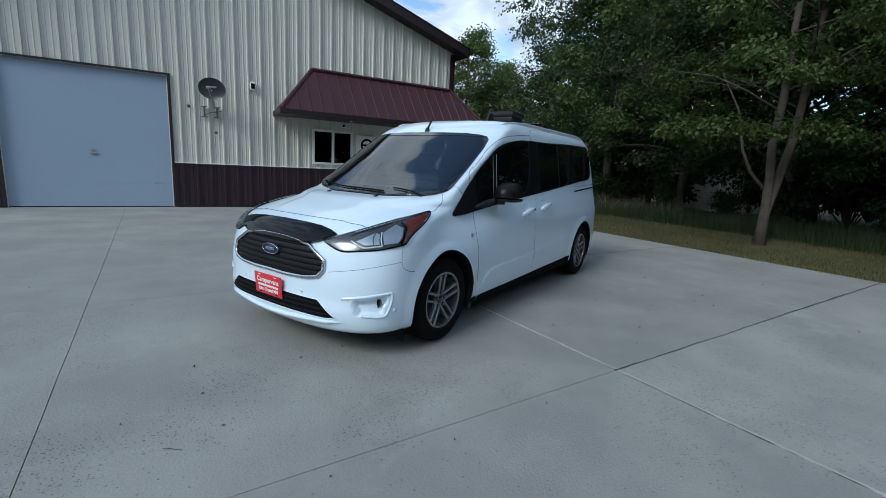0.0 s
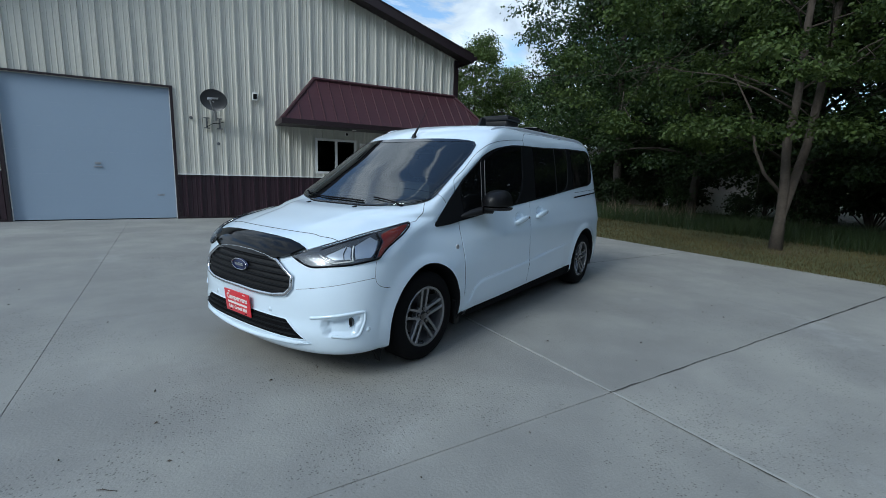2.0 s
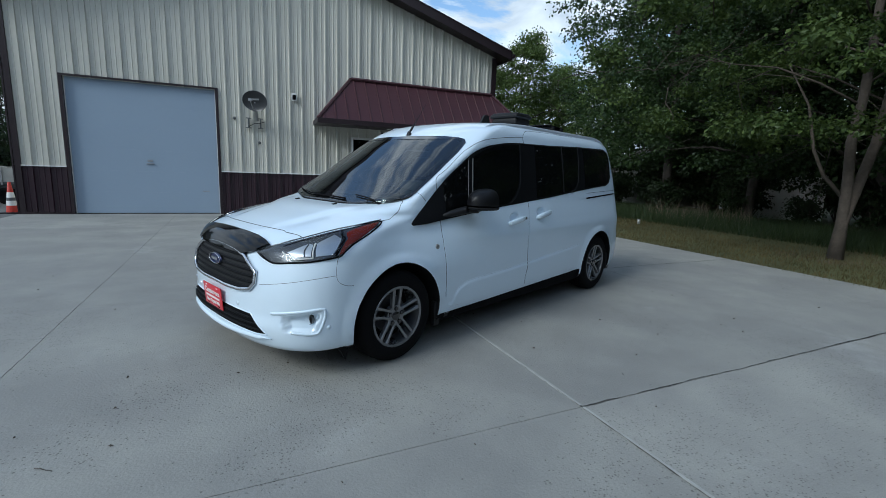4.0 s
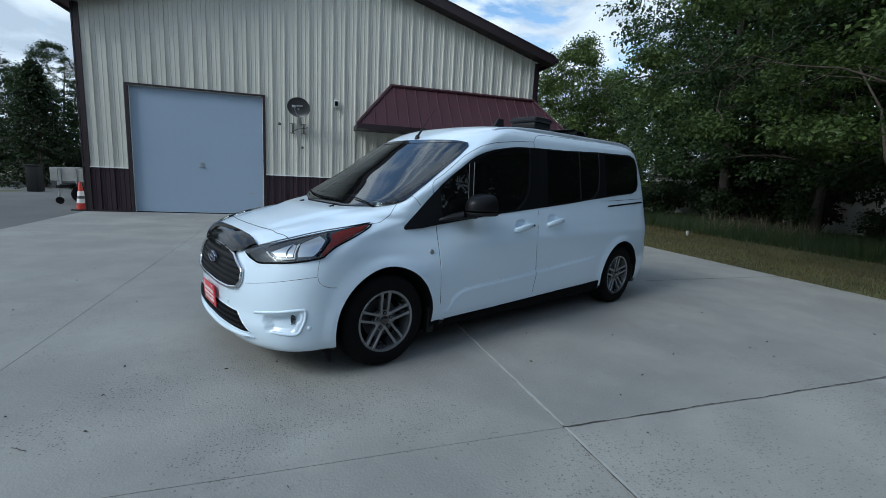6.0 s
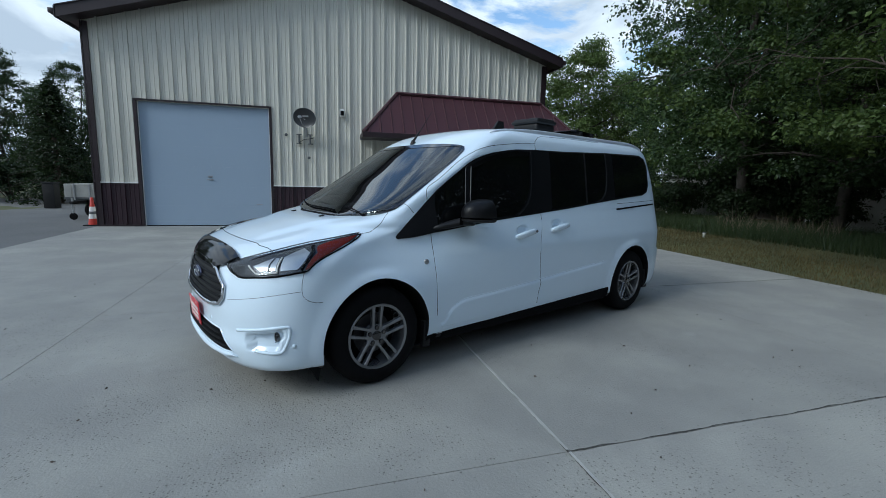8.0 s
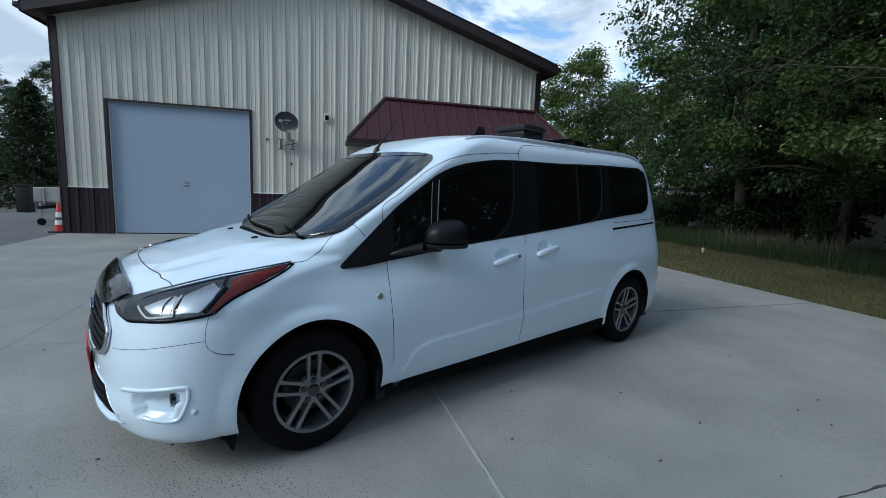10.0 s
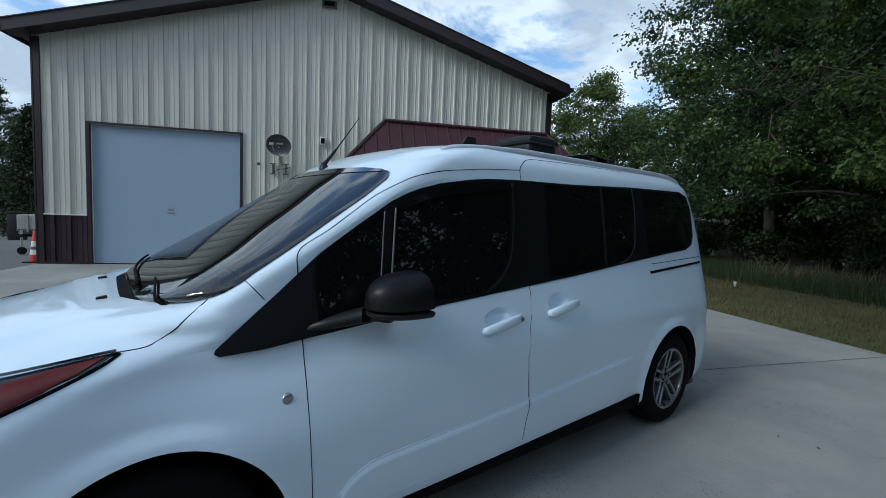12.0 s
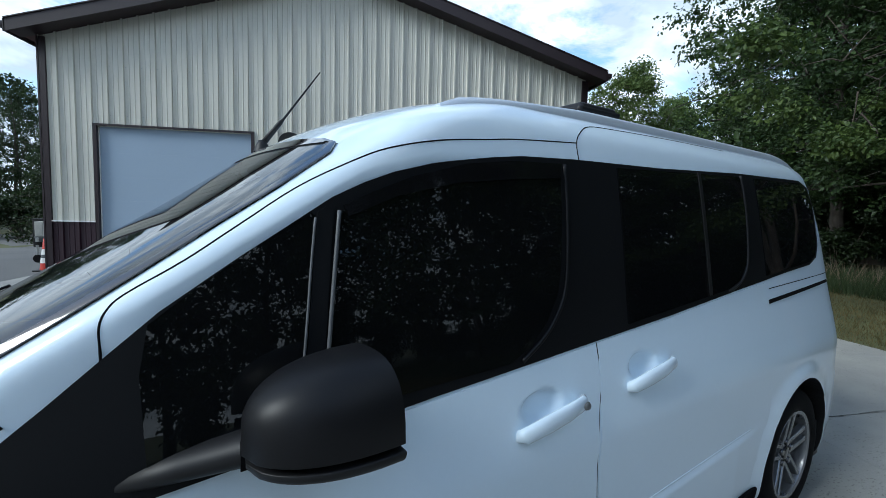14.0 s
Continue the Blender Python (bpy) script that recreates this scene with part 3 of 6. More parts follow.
def make_body():
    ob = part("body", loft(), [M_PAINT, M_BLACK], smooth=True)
    tools = []
    for ax in (AXLE_F, AXLE_R):
        for side in (-1, 1):
            bm = bmesh.new()
            bmesh.ops.create_cone(bm, cap_ends=True, segments=72, radius1=ARCH_R, radius2=ARCH_R, depth=.8, matrix=pose(ax, side * .92, HUB_Z, 90, 0, 0))
            t = part("arch_tool", bm, M_BLACK)
            md = ob.modifiers.new("cut", "BOOLEAN")
            md.operation, md.solver, md.object = "DIFFERENCE", "EXACT", t
            tools.append(t)
    bpy.context.view_layer.update()
    me = bpy.data.meshes.new_from_object(ob.evaluated_get(bpy.context.evaluated_depsgraph_get()))
    while len(me.materials) < 2:
        me.materials.append(M_BLACK)
    ob.modifiers.clear()
    bm = bmesh.new()
    bm.from_mesh(me)
    for f in bm.faces:
        c, n = f.calc_center_median(), f.normal
        for ax in (AXLE_F, AXLE_R):
            d = math.hypot(c.x - ax, c.z - HUB_Z)
            if d < ARCH_R + .004 and abs(c.y) < .99 and (n.x * (ax - c.x) + n.z * (HUB_Z - c.z) > .5 * d or abs(c.y) < .6):
                f.material_index = 1
        if (n.z < -.7 and c.z < .3) or (c.z < .252 and .30 < c.x < 2.8):
            f.material_index = 1
    open_screen(bm, 0.03)
    # the skin steps in behind the fog lamps
    for v in bm.verts:
        if v.co.x < -.5 and .29 < v.co.z < .81:
            u = front_u(v.co.y, v.co.z)
            for poly, a, by in ((FOG, abs(u), .034),):
                s = span(poly, v.co.z)
                if s and s[0] + .004 < a < s[1] - .004:
                    v.co.x += by
                    if poly is FOG:
                        v.co.y -= math.copysign(.02, v.co.y)
    press_cups(bm, .05, .14, .10)
    # the bumper ends above a clear gap to the ground
    for v in bm.verts:
        if v.co.x < -.37 and v.co.z < .212:
            v.co.z = .212 - (.212 - v.co.z) * .12
    # the skin steps in behind the flatter side glazing
    for v in bm.verts:
        if .95 < v.co.z < 1.565 and abs(v.co.y) > .4:
            xe = EDGE_X(v.co.z)
            if xe < v.co.x < xe + .55:
                y = abs(pane_at(v.co.x, v.co.z).y) - .008
                if abs(v.co.y) > y:
                    v.co.y = math.copysign(y, v.co.y)
    for e in bm.edges:
        e.smooth = e.calc_face_angle(0) < radians(38) if len(e.link_faces) == 2 else False
    bm.to_mesh(me)
    bm.free()
    me.materials[0], me.materials[1] = M_PAINT, M_BLACK
    ob.data = me
    for t in tools:
        bpy.data.objects.remove(t)
    ob.parent = van
    return ob


body = make_body()
bm = loft(0.035, 2)
open_screen(bm, 0.0)
bmesh.ops.delete(bm, geom=[f for f in bm.faces if f.calc_center_median().z < .97], context="FACES")
part("cabin_lining", bm, M_DASH, van, "dark cabin trim and headliner", smooth=True)


# patches that follow the skin
def front_at(y, z):
    u = front_u(y, z)
    p = skin(abs(u), z)
    p.y = math.copysign(abs(p.y), y)
    return p


def screen_at(u, z):
    p = skin(abs(u), z)
    p.y = math.copysign(abs(p.y), u)
    return p


def lifted(at, a, z, off):
    """The skin's point at (a, z), moved out by off along the skin's normal."""
    e = 0.004
    p = at(a, z)
    n = (at(a + e, z) - at(a - e, z)).cross(at(a, z + e) - at(a, z - e))
    if n.length < 1e-9:
        return p
    n.normalize()
    if n.dot(p - Vector((1.5, 0, .85))) < 0:
        n = -n
    return p + n * off


def patch(at, poly, off, rows=40, cols=24, depth=0.012, mirror=False):
    """A curved panel inside the outline poly, lifted off the skin, with its edge turned in."""
    zs = [p[1] for p in poly]
    lo, hi = min(zs) + 1e-4, max(zs) - 1e-4
    levels = sorted({lo + (hi - lo) * i / (rows - 1) for i in range(rows)} | {min(max(z, lo), hi) for z in zs})
    bm = bmesh.new()
    grid = []
    for z in levels:
        s = span(poly, z)
        if not s:
            continue
        grid.append([(bm.verts.new(lifted(at, s[0] + (s[1] - s[0]) * k / cols, z, off)), lifted(at, s[0] + (s[1] - s[0]) * k / cols, z, off - depth)) for k in range(cols + 1)])
    for a, b in zip(grid, grid[1:]):
        for k in range(cols):
            bm.faces.new((a[k][0], a[k + 1][0], b[k + 1][0], b[k][0]))
    rim = [g for g in grid[0]] + [g[-1] for g in grid[1:]] + grid[-1][-2::-1] + [g[0] for g in grid[-2:0:-1]]
    low = [bm.verts.new(p) for _, p in rim]
    for i in range(len(rim)):
        j = (i + 1) % len(rim)
        bm.faces.new((rim[i][0], low[i], low[j], rim[j][0]))
    if mirror:
        for v in bm.verts:
            v.co.y = -v.co.y
    bmesh.ops.remove_doubles(bm, verts=bm.verts, dist=1e-5)
    bmesh.ops.recalc_face_normals(bm, faces=bm.faces)
    # outwards means away from the van's middle
    score = sum(f.normal.dot(f.calc_center_median() - Vector((1.5, 0, .8))) * f.calc_area() for f in bm.faces)
    if score < 0:
        bmesh.ops.reverse_faces(bm, faces=bm.faces)
    return bm


def line_on(at, pts, off, step=0.03):
    """Points along a line on the skin."""
    out = []
    for (a0, z0), (a1, z1) in zip(pts, pts[1:]):
        n = max(2, int(math.hypot(a1 - a0, z1 - z0) / step))
        out += [lifted(at, a0 + (a1 - a0) * k / n, z0 + (z1 - z0) * k / n, off) for k in range(n)]
    return out + [lifted(at, *pts[-1], off)]


def seam(at, pts, radius=0.0025, off=-0.0005, mat=None, name="panel_seam", mirror=False, smoothed=True):
    if smoothed and len(pts) > 2:
        dense = []
        for i in range(len(pts) - 1):
            p0, p1, p2, p3 = pts[max(i - 1, 0)], pts[i], pts[i + 1], pts[min(i + 2, len(pts) - 1)]
            for k in range(4):
                t = k / 4
                dense.append(tuple(.5 * (2 * b + (c - a) * t + (2 * a - 5 * b + 4 * c - d) * t * t + (3 * b - a - 3 * c + d) * t ** 3) for a, b, c, d in zip(p0, p1, p2, p3)))
        pts = dense + [pts[-1]]
    ps = line_on(at, pts, off)
    if mirror:
        ps = [Vector((p.x, -p.y, p.z)) for p in ps]
    return part(name, tube(ps, radius, 6), mat or M_SEAM, van, smooth=True)


def flat_pane(poly):
    """A flat sheet of glass through the glazing inside an outline, just clear of its surround."""
    rows = []
    zs = [p[1] for p in poly]
    for i in range(1, 12):
        z = min(zs) + (max(zs) - min(zs)) * i / 12
        a, b = span(poly, z)
        rows += [(a + (b - a) * k / 8, z, pane_at(a + (b - a) * k / 8, z).y) for k in range(9)]
    m = np.array([(1, x, z, (z - 1.25) ** 2) for x, z, _ in rows])
    y = np.array([r[2] for r in rows])
    c = np.linalg.lstsq(m, y, rcond=None)[0]
    push = float(np.quantile(m @ c - y, .75))

    def at(x, z):
        return Vector((x, float(c[0] + c[1] * x + c[2] * z + c[3] * (z - 1.25) ** 2) - max(push, 0), z))
    return at


BOTH = (False, True)
# sides: glazing band, panes, doors
PANES = (
    ("quarter_glass", [(0.500, 1.012), (0.735, 1.040), (0.784, 1.424), (0.773, 1.431), (0.673, 1.364), (0.579, 1.298), (0.505, 1.240), (0.492, 1.16)]),
    ("front_door_glass", [(0.776, 1.044), (1.245, 1.070), (1.315, 1.100), (1.385, 1.160), (1.430, 1.225), (1.452, 1.300), (1.472, 1.440), (1.482, 1.572), (1.308, 1.560), (1.148, 1.540), (1.009, 1.497), (0.900, 1.457), (0.828, 1.432)]),
    ("sliding_door_glass", [(1.740, 1.110), (2.403, 1.169), (2.503, 1.197), (2.568, 1.258), (2.592, 1.339), (2.609, 1.491), (2.604, 1.623), (1.754, 1.593)]),
    ("rear_quarter_glass", [(2.761, 1.202), (3.301, 1.241), (3.394, 1.273), (3.432, 1.339), (3.427, 1.531), (3.389, 1.606), (3.300, 1.636), (2.745, 1.625)]),
)
for mir in BOTH:
    part("window_surround", patch(pane_at, BAND, .004, 70, 60, .02, mir), M_SURROUND, van, "matt black window surround", angle=40)
    for name, poly in PANES:
        part(name, patch(flat_pane(poly) if poly[0][0] < 1 else pane_at, poly, .008, 40, 24, .012, mir), M_TINT, van, "dark tinted glass", angle=40)
    pillar = [(0.738, 1.040), (0.772, 1.044), (0.822, 1.440), (0.806, 1.444), (0.788, 1.432)]
    part("window_divider", patch(pane_at, pillar, .010, 24, 6, .008, mir), M_SURROUND, van, angle=40)
    seam(flat_pane(PANES[1][1]), [(0.781, 1.060), (0.800, 1.220), (0.829, 1.435)], .0042, .010, M_GREY, "window_channel", mir)
    seam(pane_at, [(0.734, 1.050), (0.755, 1.210), (0.783, 1.420)], .0028, .011, M_GREY, "window_channel", mir)
    part("sliding_window_bar", patch(side_at, [(2.246, 1.156), (2.267, 1.158), (2.271, 1.616), (2.251, 1.615)], .0105, 24, 4, .004, mir), M_BLACK, van, angle=40)
    seam(side_at, [(1.290, 1.068), (1.385, 1.125), (1.452, 1.200), (1.480, 1.280), (1.500, 1.440), (1.510, 1.584)], .007, .004, M_MIRROR, "window_seal", mir)
    seam(side_at, [(2.404, 1.159), (2.513, 1.190), (2.583, 1.253), (2.606, 1.339), (2.623, 1.491), (2.618, 1.629)], .007, .004, M_BLACK, "window_seal", mir)
    # rain guard over the front window
    part("window_visor", patch(pane_at, [(0.850, 1.424), (0.877, 1.434), (0.964, 1.470), (1.116, 1.506), (1.300, 1.527), (1.476, 1.540), (1.486, 1.582), (1.308, 1.574), (1.148, 1.554), (0.998, 1.514), (0.900, 1.474), (0.840, 1.446)], .016, 24, 16, .008, mir), M_SMOKED, van, "smoked rain guard over the window", angle=40)
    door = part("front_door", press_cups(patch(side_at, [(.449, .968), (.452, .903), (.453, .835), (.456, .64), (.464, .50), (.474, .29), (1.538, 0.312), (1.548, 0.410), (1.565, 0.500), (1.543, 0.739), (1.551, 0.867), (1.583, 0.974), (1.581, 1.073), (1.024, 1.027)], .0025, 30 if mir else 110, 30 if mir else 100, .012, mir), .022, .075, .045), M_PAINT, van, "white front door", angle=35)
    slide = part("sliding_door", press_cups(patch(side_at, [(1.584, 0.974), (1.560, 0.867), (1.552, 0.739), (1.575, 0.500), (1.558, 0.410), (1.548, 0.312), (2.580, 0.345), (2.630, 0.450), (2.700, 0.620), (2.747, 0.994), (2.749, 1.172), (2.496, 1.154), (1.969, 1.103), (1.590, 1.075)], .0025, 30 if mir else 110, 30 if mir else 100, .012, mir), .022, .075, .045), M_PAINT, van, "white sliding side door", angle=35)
    for pts in (
        [(.445, .966), (.447, .903), (.448, .835), (.451, .64), (.459, .50), (.470, .29)],
        [(1.585, 1.075), (1.587, 0.974), (1.555, 0.867), (1.547, 0.739), (1.570, 0.500), (1.553, 0.410), (1.543, 0.315)],
        [(.445, .968), (.443, 1.10), (.441, 1.20), (.440, 1.240), (.450, 1.266), (.476, 1.290), (.56, 1.342), (.645, 1.402), (.76, 1.482), (.87, 1.541), (.958, 1.578), (1.09, 1.609), (1.24, 1.628), (1.352, 1.641), (1.583, 1.657)],
        [(1.582, 1.601), (1.583, 1.657), (1.614, 1.692), (1.680, 1.722), (1.800, 1.732), (2.200, 1.742), (2.620, 1.742)],
        [(2.792, 1.144), (3.560, 1.172)],
    ):
        seam(side_at, pts, .0021, -.0006, None, "panel_seam", mir)
    seam(side_at, [(0.530, 0.335), (0.600, 0.424), (0.670, 0.462), (0.730, 0.476), (1.020, 0.491), (1.450, 0.516), (1.980, 0.556), (2.550, 0.594)], .0030, .0018, M_PAINT, "pressed_line", mir)
    part("sliding_rail_slot", patch(side_at, [(2.773, 1.080), (3.560, 1.123), (3.560, 1.138), (2.773, 1.097)], .003, 8, 30, .004, mir), M_SEAM, van, angle=40)
    # thin black sill, its strip widened to paint the shade below the doors
    part("rocker_panel", patch(side_at, [(0.378, 0.175), (2.660, 0.175), (2.640, 0.312), (2.000, 0.296), (1.000, 0.266), (0.378, 0.256)], .004, 16, 40, .02, mir), M_SEAM, van, "black lower sill with the shade under it", angle=40)
    s = 1 if mir else -1
    for owner, hx, hz, lock in ((door, *HANDLES[0], True), (slide, *HANDLES[1], False)):
        y0 = side_at(hx, hz).y
        ps = [(hx - .118, y0 + .002, hz - .022), (hx - .10, y0 - .026, hz - .018), (hx - .03, y0 - .036, hz - .004), (hx + .04, y0 - .036, hz + .008), (hx + .10, y0 - .026, hz + .018), (hx + .115, y0 + .002, hz + .022)]
        bm = tube(ps, [.016, .023, .025, .024, .021, .015], 14)
        for v in bm.verts:
            v.co.y = y0 - .02 + (v.co.y - y0 + .02) * .5
        h = part("handle", bm, M_PAINT, owner, smooth=True)
        pl = part("handle_shadow_gap", tube([(hx - .121, y0 - .003, hz - .020), (hx - .118, y0 - .003, hz - .040), (hx - .02, y0 - .004, hz - .024)], .003, 6), M_SEAM, owner)
        obs = [h, pl]
        if lock:
            bm = lathe([(0, -.006), (.009, -.006), (.012, 0)], 16)
            lk = part("lock_barrel", bm, M_GREY, owner, "small dark door lock", smooth=True)
            lk.matrix_basis = pose(hx + .098, y0 - .038, hz + .017)
            obs.append(lk)
        if mir:
            for o in obs:
                o.matrix_basis = Matrix.Diagonal((1, -1, 1, 1)) @ o.matrix_basis
    # round badge on the wing
    p = side_at(0.381, 0.777)
    bm = lathe([(0, -.005), (.012, -.0055), (.014, -.003), (.018, -.007), (.022, -.005), (.024, .004)], 24)
    bmesh.ops.scale(bm, vec=(.82, 1, .82), verts=bm.verts)
    b = part("wing_badge", bm, M_STEEL, van, "small round dark grey badge with a bright rim", smooth=True)
    b.matrix_basis = pose(p.x, -p.y if mir else p.y, p.z, 0, 0, 180 if mir else 0)
MIRROR_X, MIRROR_Y, MIRROR_Z = .712, .962, 1.112
AERIAL = (.842, 0, 1.642)

# front: bonnet, cowl, windscreen, grille, lamps, bumper
def shield_at(u, z):
    """The windscreen: a nearly straight sheet from the roof down and forward to the cowl."""
    if z >= 1.24:
        p = screen_at(u, z)
    else:
        a, b = screen_at(u, 1.24), screen_at(u, 1.42)
        p = a + (a - b) * ((1.24 - z) / .18)
    side = min(1.0, abs(u) / max(SCREEN(z), .05))
    ahead = .46 * max(0.0, 1.5 - z) ** 2 * (1 - side ** 6)
    return Vector((p.x - ahead, p.y, z))


screen_poly = [(SCREEN(z), z) for z in (1.066, 1.075, 1.085, 1.095, 1.108, 1.125, 1.16, 1.25, 1.36, 1.48, 1.56, 1.588, 1.602, 1.612, 1.618)]
screen_poly = screen_poly + [(-u, z) for u, z in screen_poly[::-1]]
shield = part("windscreen", patch(shield_at, screen_poly, .004, 50, 50, .006), M_SHIELD, van, "clear windscreen glass reflecting clouds", smooth=True)
for s in (-1, 1):
    edge = [(s * (SCREEN(z) - .0), z) for z in (1.075, 1.09, 1.108, 1.125, 1.16, 1.25, 1.36, 1.48, 1.56, 1.588, 1.602)]
    inner = [(s * (SCREEN(z) - (.05 if z < 1.57 else .04)), z) for z in (1.602, 1.588, 1.56, 1.48, 1.36, 1.25, 1.16, 1.125, 1.108, 1.09, 1.075)]
    part("windscreen_border", patch(shield_at, edge + inner, .0065, 40, 6, .035), M_GLOSS, van, "black printed glass border", angle=40)
part("windscreen_border", patch(screen_at, [(-.47, 1.588), (.47, 1.588), (.46, 1.592), (.40, 1.602), (.25, 1.612), (.06, 1.618), (-.06, 1.618), (-.25, 1.612), (-.40, 1.602), (-.46, 1.592)], .0068, 14, 40, .003), M_GLOSS, van, angle=40)
part("cowl", patch(screen_at, [(-.12, 1.061), (.12, 1.061), (.28, 1.073), (.42, 1.088), (.56, 1.103), (.62, 1.118), (-.62, 1.118), (-.56, 1.103), (-.42, 1.088), (-.28, 1.073)], .002, 14, 40, .01), M_SEAM, van, "black plastic cowl below the windscreen", angle=40)
for u0, u1, z1 in ((-.05, .36, 1.112), (-.40, -.08, 1.106)):
    ps = [lifted(shield_at, u0 + (u1 - u0) * k / 10, 1.085 + (z1 - 1.075) * (k / 10), .014) for k in range(11)]
    part("wiper", tube(ps, [.007] * 3 + [.005] * 8, 6), M_SEAM, van, "black windscreen wiper", smooth=True)
# mirror pod and camera behind the glass
part("sensor_pod", box(1.005 - .13, -.10, 1.50, 1.02, .10, 1.565, .02), M_DASH, van, angle=40)
for mir in BOTH:
    m = -1 if mir else 1
    seam(side_at, [(.165, 1.108), (.125, 1.079), (.09, 1.055), (.07, 1.036), (.045, 1.016), (.02, 1.002), (-.015, .990), (-.09, .983)], .0022, -.0005, None, "bonnet_seam", mir)
    seam(side_at, [(.228, 1.221), (.277, 1.164), (.326, 1.107)], .0018, -.0004, None, "wing_seam", mir)
    seam(screen_at, [(m * .34, .615), (m * .45, .633), (m * .57, .652), (m * .70, .672), (m * .80, .684), (m * .87, .690)], .0013, -.0006, None, "bumper_seam")
    seam(screen_at, [(m * .83, .80), (m * .85, .75), (m * .875, .69), (m * .90, .655), (m * .94, .63)], .0013, -.0006, None, "bumper_seam")
    seam(side_at, [(-.470, .636), (-.43, .62), (-.385, .614)], .0015, .0004, None, "bumper_seam", mir)
seam(screen_at, [(-.49, .89), (-.42, .905), (-.33, .912), (-.28, .919), (-.13, .922), (0, .923), (.13, .922), (.28, .919), (.33, .912), (.42, .905), (.49, .89)], .0025, -.0005, None, "bonnet_seam")
for y in (-.254, .283):
    p = front_at(y, 1.052)
    part("washer_jet", box(-.018, -.011, -.006, .016, .011, .005, .002, pose(p.x, p.y, p.z + .004, 0, -12, 0)), M_BLACK, van, angle=40)
# bug shield on the bonnet's lip
guard = [(-.33, .772), (-.20, .795), (0, .803), (.20, .795), (.33, .772), (.42, .795), (.49, .832), (.515, .842), (.46, .860), (.37, .874), (.24, .882), (0, .886), (-.24, .882), (-.37, .874), (-.46, .860), (-.515, .842), (-.49, .832), (-.42, .795)]
part("bonnet_guard", patch(front_at, guard, .022, 30, 40, .018), M_SMOKED, van, "glossy smoked bonnet guard", angle=40)
# grille
gr = GRILLE
part("grille", patch(front_at, gr, .0015, 30, 40, .012), M_BLACK, van, "black front grille with cross bars", angle=40)
for i in range(6):
    z = .583 + i * .036
    s = span(gr, z)
    ps = [lifted(front_at, s[0] * .97 + (s[1] - s[0]) * .97 * k / 24, z, .006) for k in range(25)]
    part("grille_bar", tube(ps, .0085, 6), M_SURROUND, van, smooth=True)
ps = [p for a, b in zip(gr, gr[1:] + gr[:1]) for p in line_on(front_at, [a, b], .010, .02)[:-1]]
bm = bmesh.new()
add_tube(bm, ps + ps[:1], .0125, 8, False)
bmesh.ops.recalc_face_normals(bm, faces=bm.faces)
part("grille_surround", bm, M_CHROME, van, "chrome grille surround", smooth=True)
p = front_at(0, .70)
bm = lathe([(0, -.012), (.7, -.010), (.86, -.006), (.98, -.012), (1.0, 0)], 40)
for v in bm.verts:
    v.co = Vector((v.co.x * .092, v.co.y, v.co.z * .036))
bd = part("badge", bm, M_BLUE, van, "blue oval badge with bright rim", smooth=True)
bd.matrix_basis = pose(p.x - .011, 0, p.z, 0, 0, -90)
bm = bmesh.new()
ring = [(.088 * math.cos(2 * math.pi * k / 40), -.014, .0345 * math.sin(2 * math.pi * k / 40)) for k in range(41)]
add_tube(bm, ring, .003, 6, False)
part("badge_rim", bm, M_CHROME, bd, smooth=True)
part("badge_mark", box(-.05, -.0165, -.010, .05, -.012, .010, .004), M_CHROME, bd, "pale mark", angle=40)
# lower intake
lg = INTAKE
part("lower_intake", patch(front_at, lg, .0015, 20, 40, .012), M_SEAM, van, "black lower air intake", angle=40)
for z in (.338, .368, .398):
    s = span(lg, z)
    ps = [lifted(front_at, s[0] * .98 + (s[1] - s[0]) * .98 * k / 24, z, .003) for k in range(25)]
    part("intake_bar", tube(ps, .006, 6), M_SURROUND, van, smooth=True)
ps = [lifted(front_at, -.62 + 1.24 * k / 30, .295 - .03 * math.exp(-((k - 15) / 9) ** 2), .006) for k in range(31)]
part("bumper_lip", tube(ps, [.004] * 2 + [.016] * 27 + [.004] * 2, 8), M_PAINT, van, smooth=True)
ps = [p for a, b in zip(lg, lg[1:] + lg[:1]) for p in line_on(front_at, [a, b], .001, .02)[:-1]]
bm = bmesh.new()
add_tube(bm, ps + ps[:1], .004, 8, False)
bmesh.ops.recalc_face_normals(bm, faces=bm.faces)
part("intake_rim", bm, M_PAINT, van, smooth=True)
# number-plate position: a red dealer plate
plate = part("dealer_plate", box(-.152, -.003, -.075, .152, .003, .075, .002), M_RED, van, "red dealer plate with white print", angle=40)
plate.matrix_basis = pose(-.897, -.005, .447, 5, 0, -90)


def lettering(text, size, x, z, owner, mat):
    cu = bpy.data.curves.new("print", "FONT")
    cu.body, cu.size, cu.align_x, cu.align_y, cu.extrude, cu.offset = text, size, "CENTER", "CENTER", 0.0006, 0.0012
    ob = new("print", cu)
    bpy.context.view_layer.update()
    me = bpy.data.meshes.new_from_object(ob.evaluated_get(bpy.context.evaluated_depsgraph_get()))
    bpy.data.objects.remove(ob)
    me.materials.append(mat)
    t = new("print", me)
    t.parent = owner
    t.matrix_basis = pose(x, -.0042, z, 90, 0, 0)
    return t


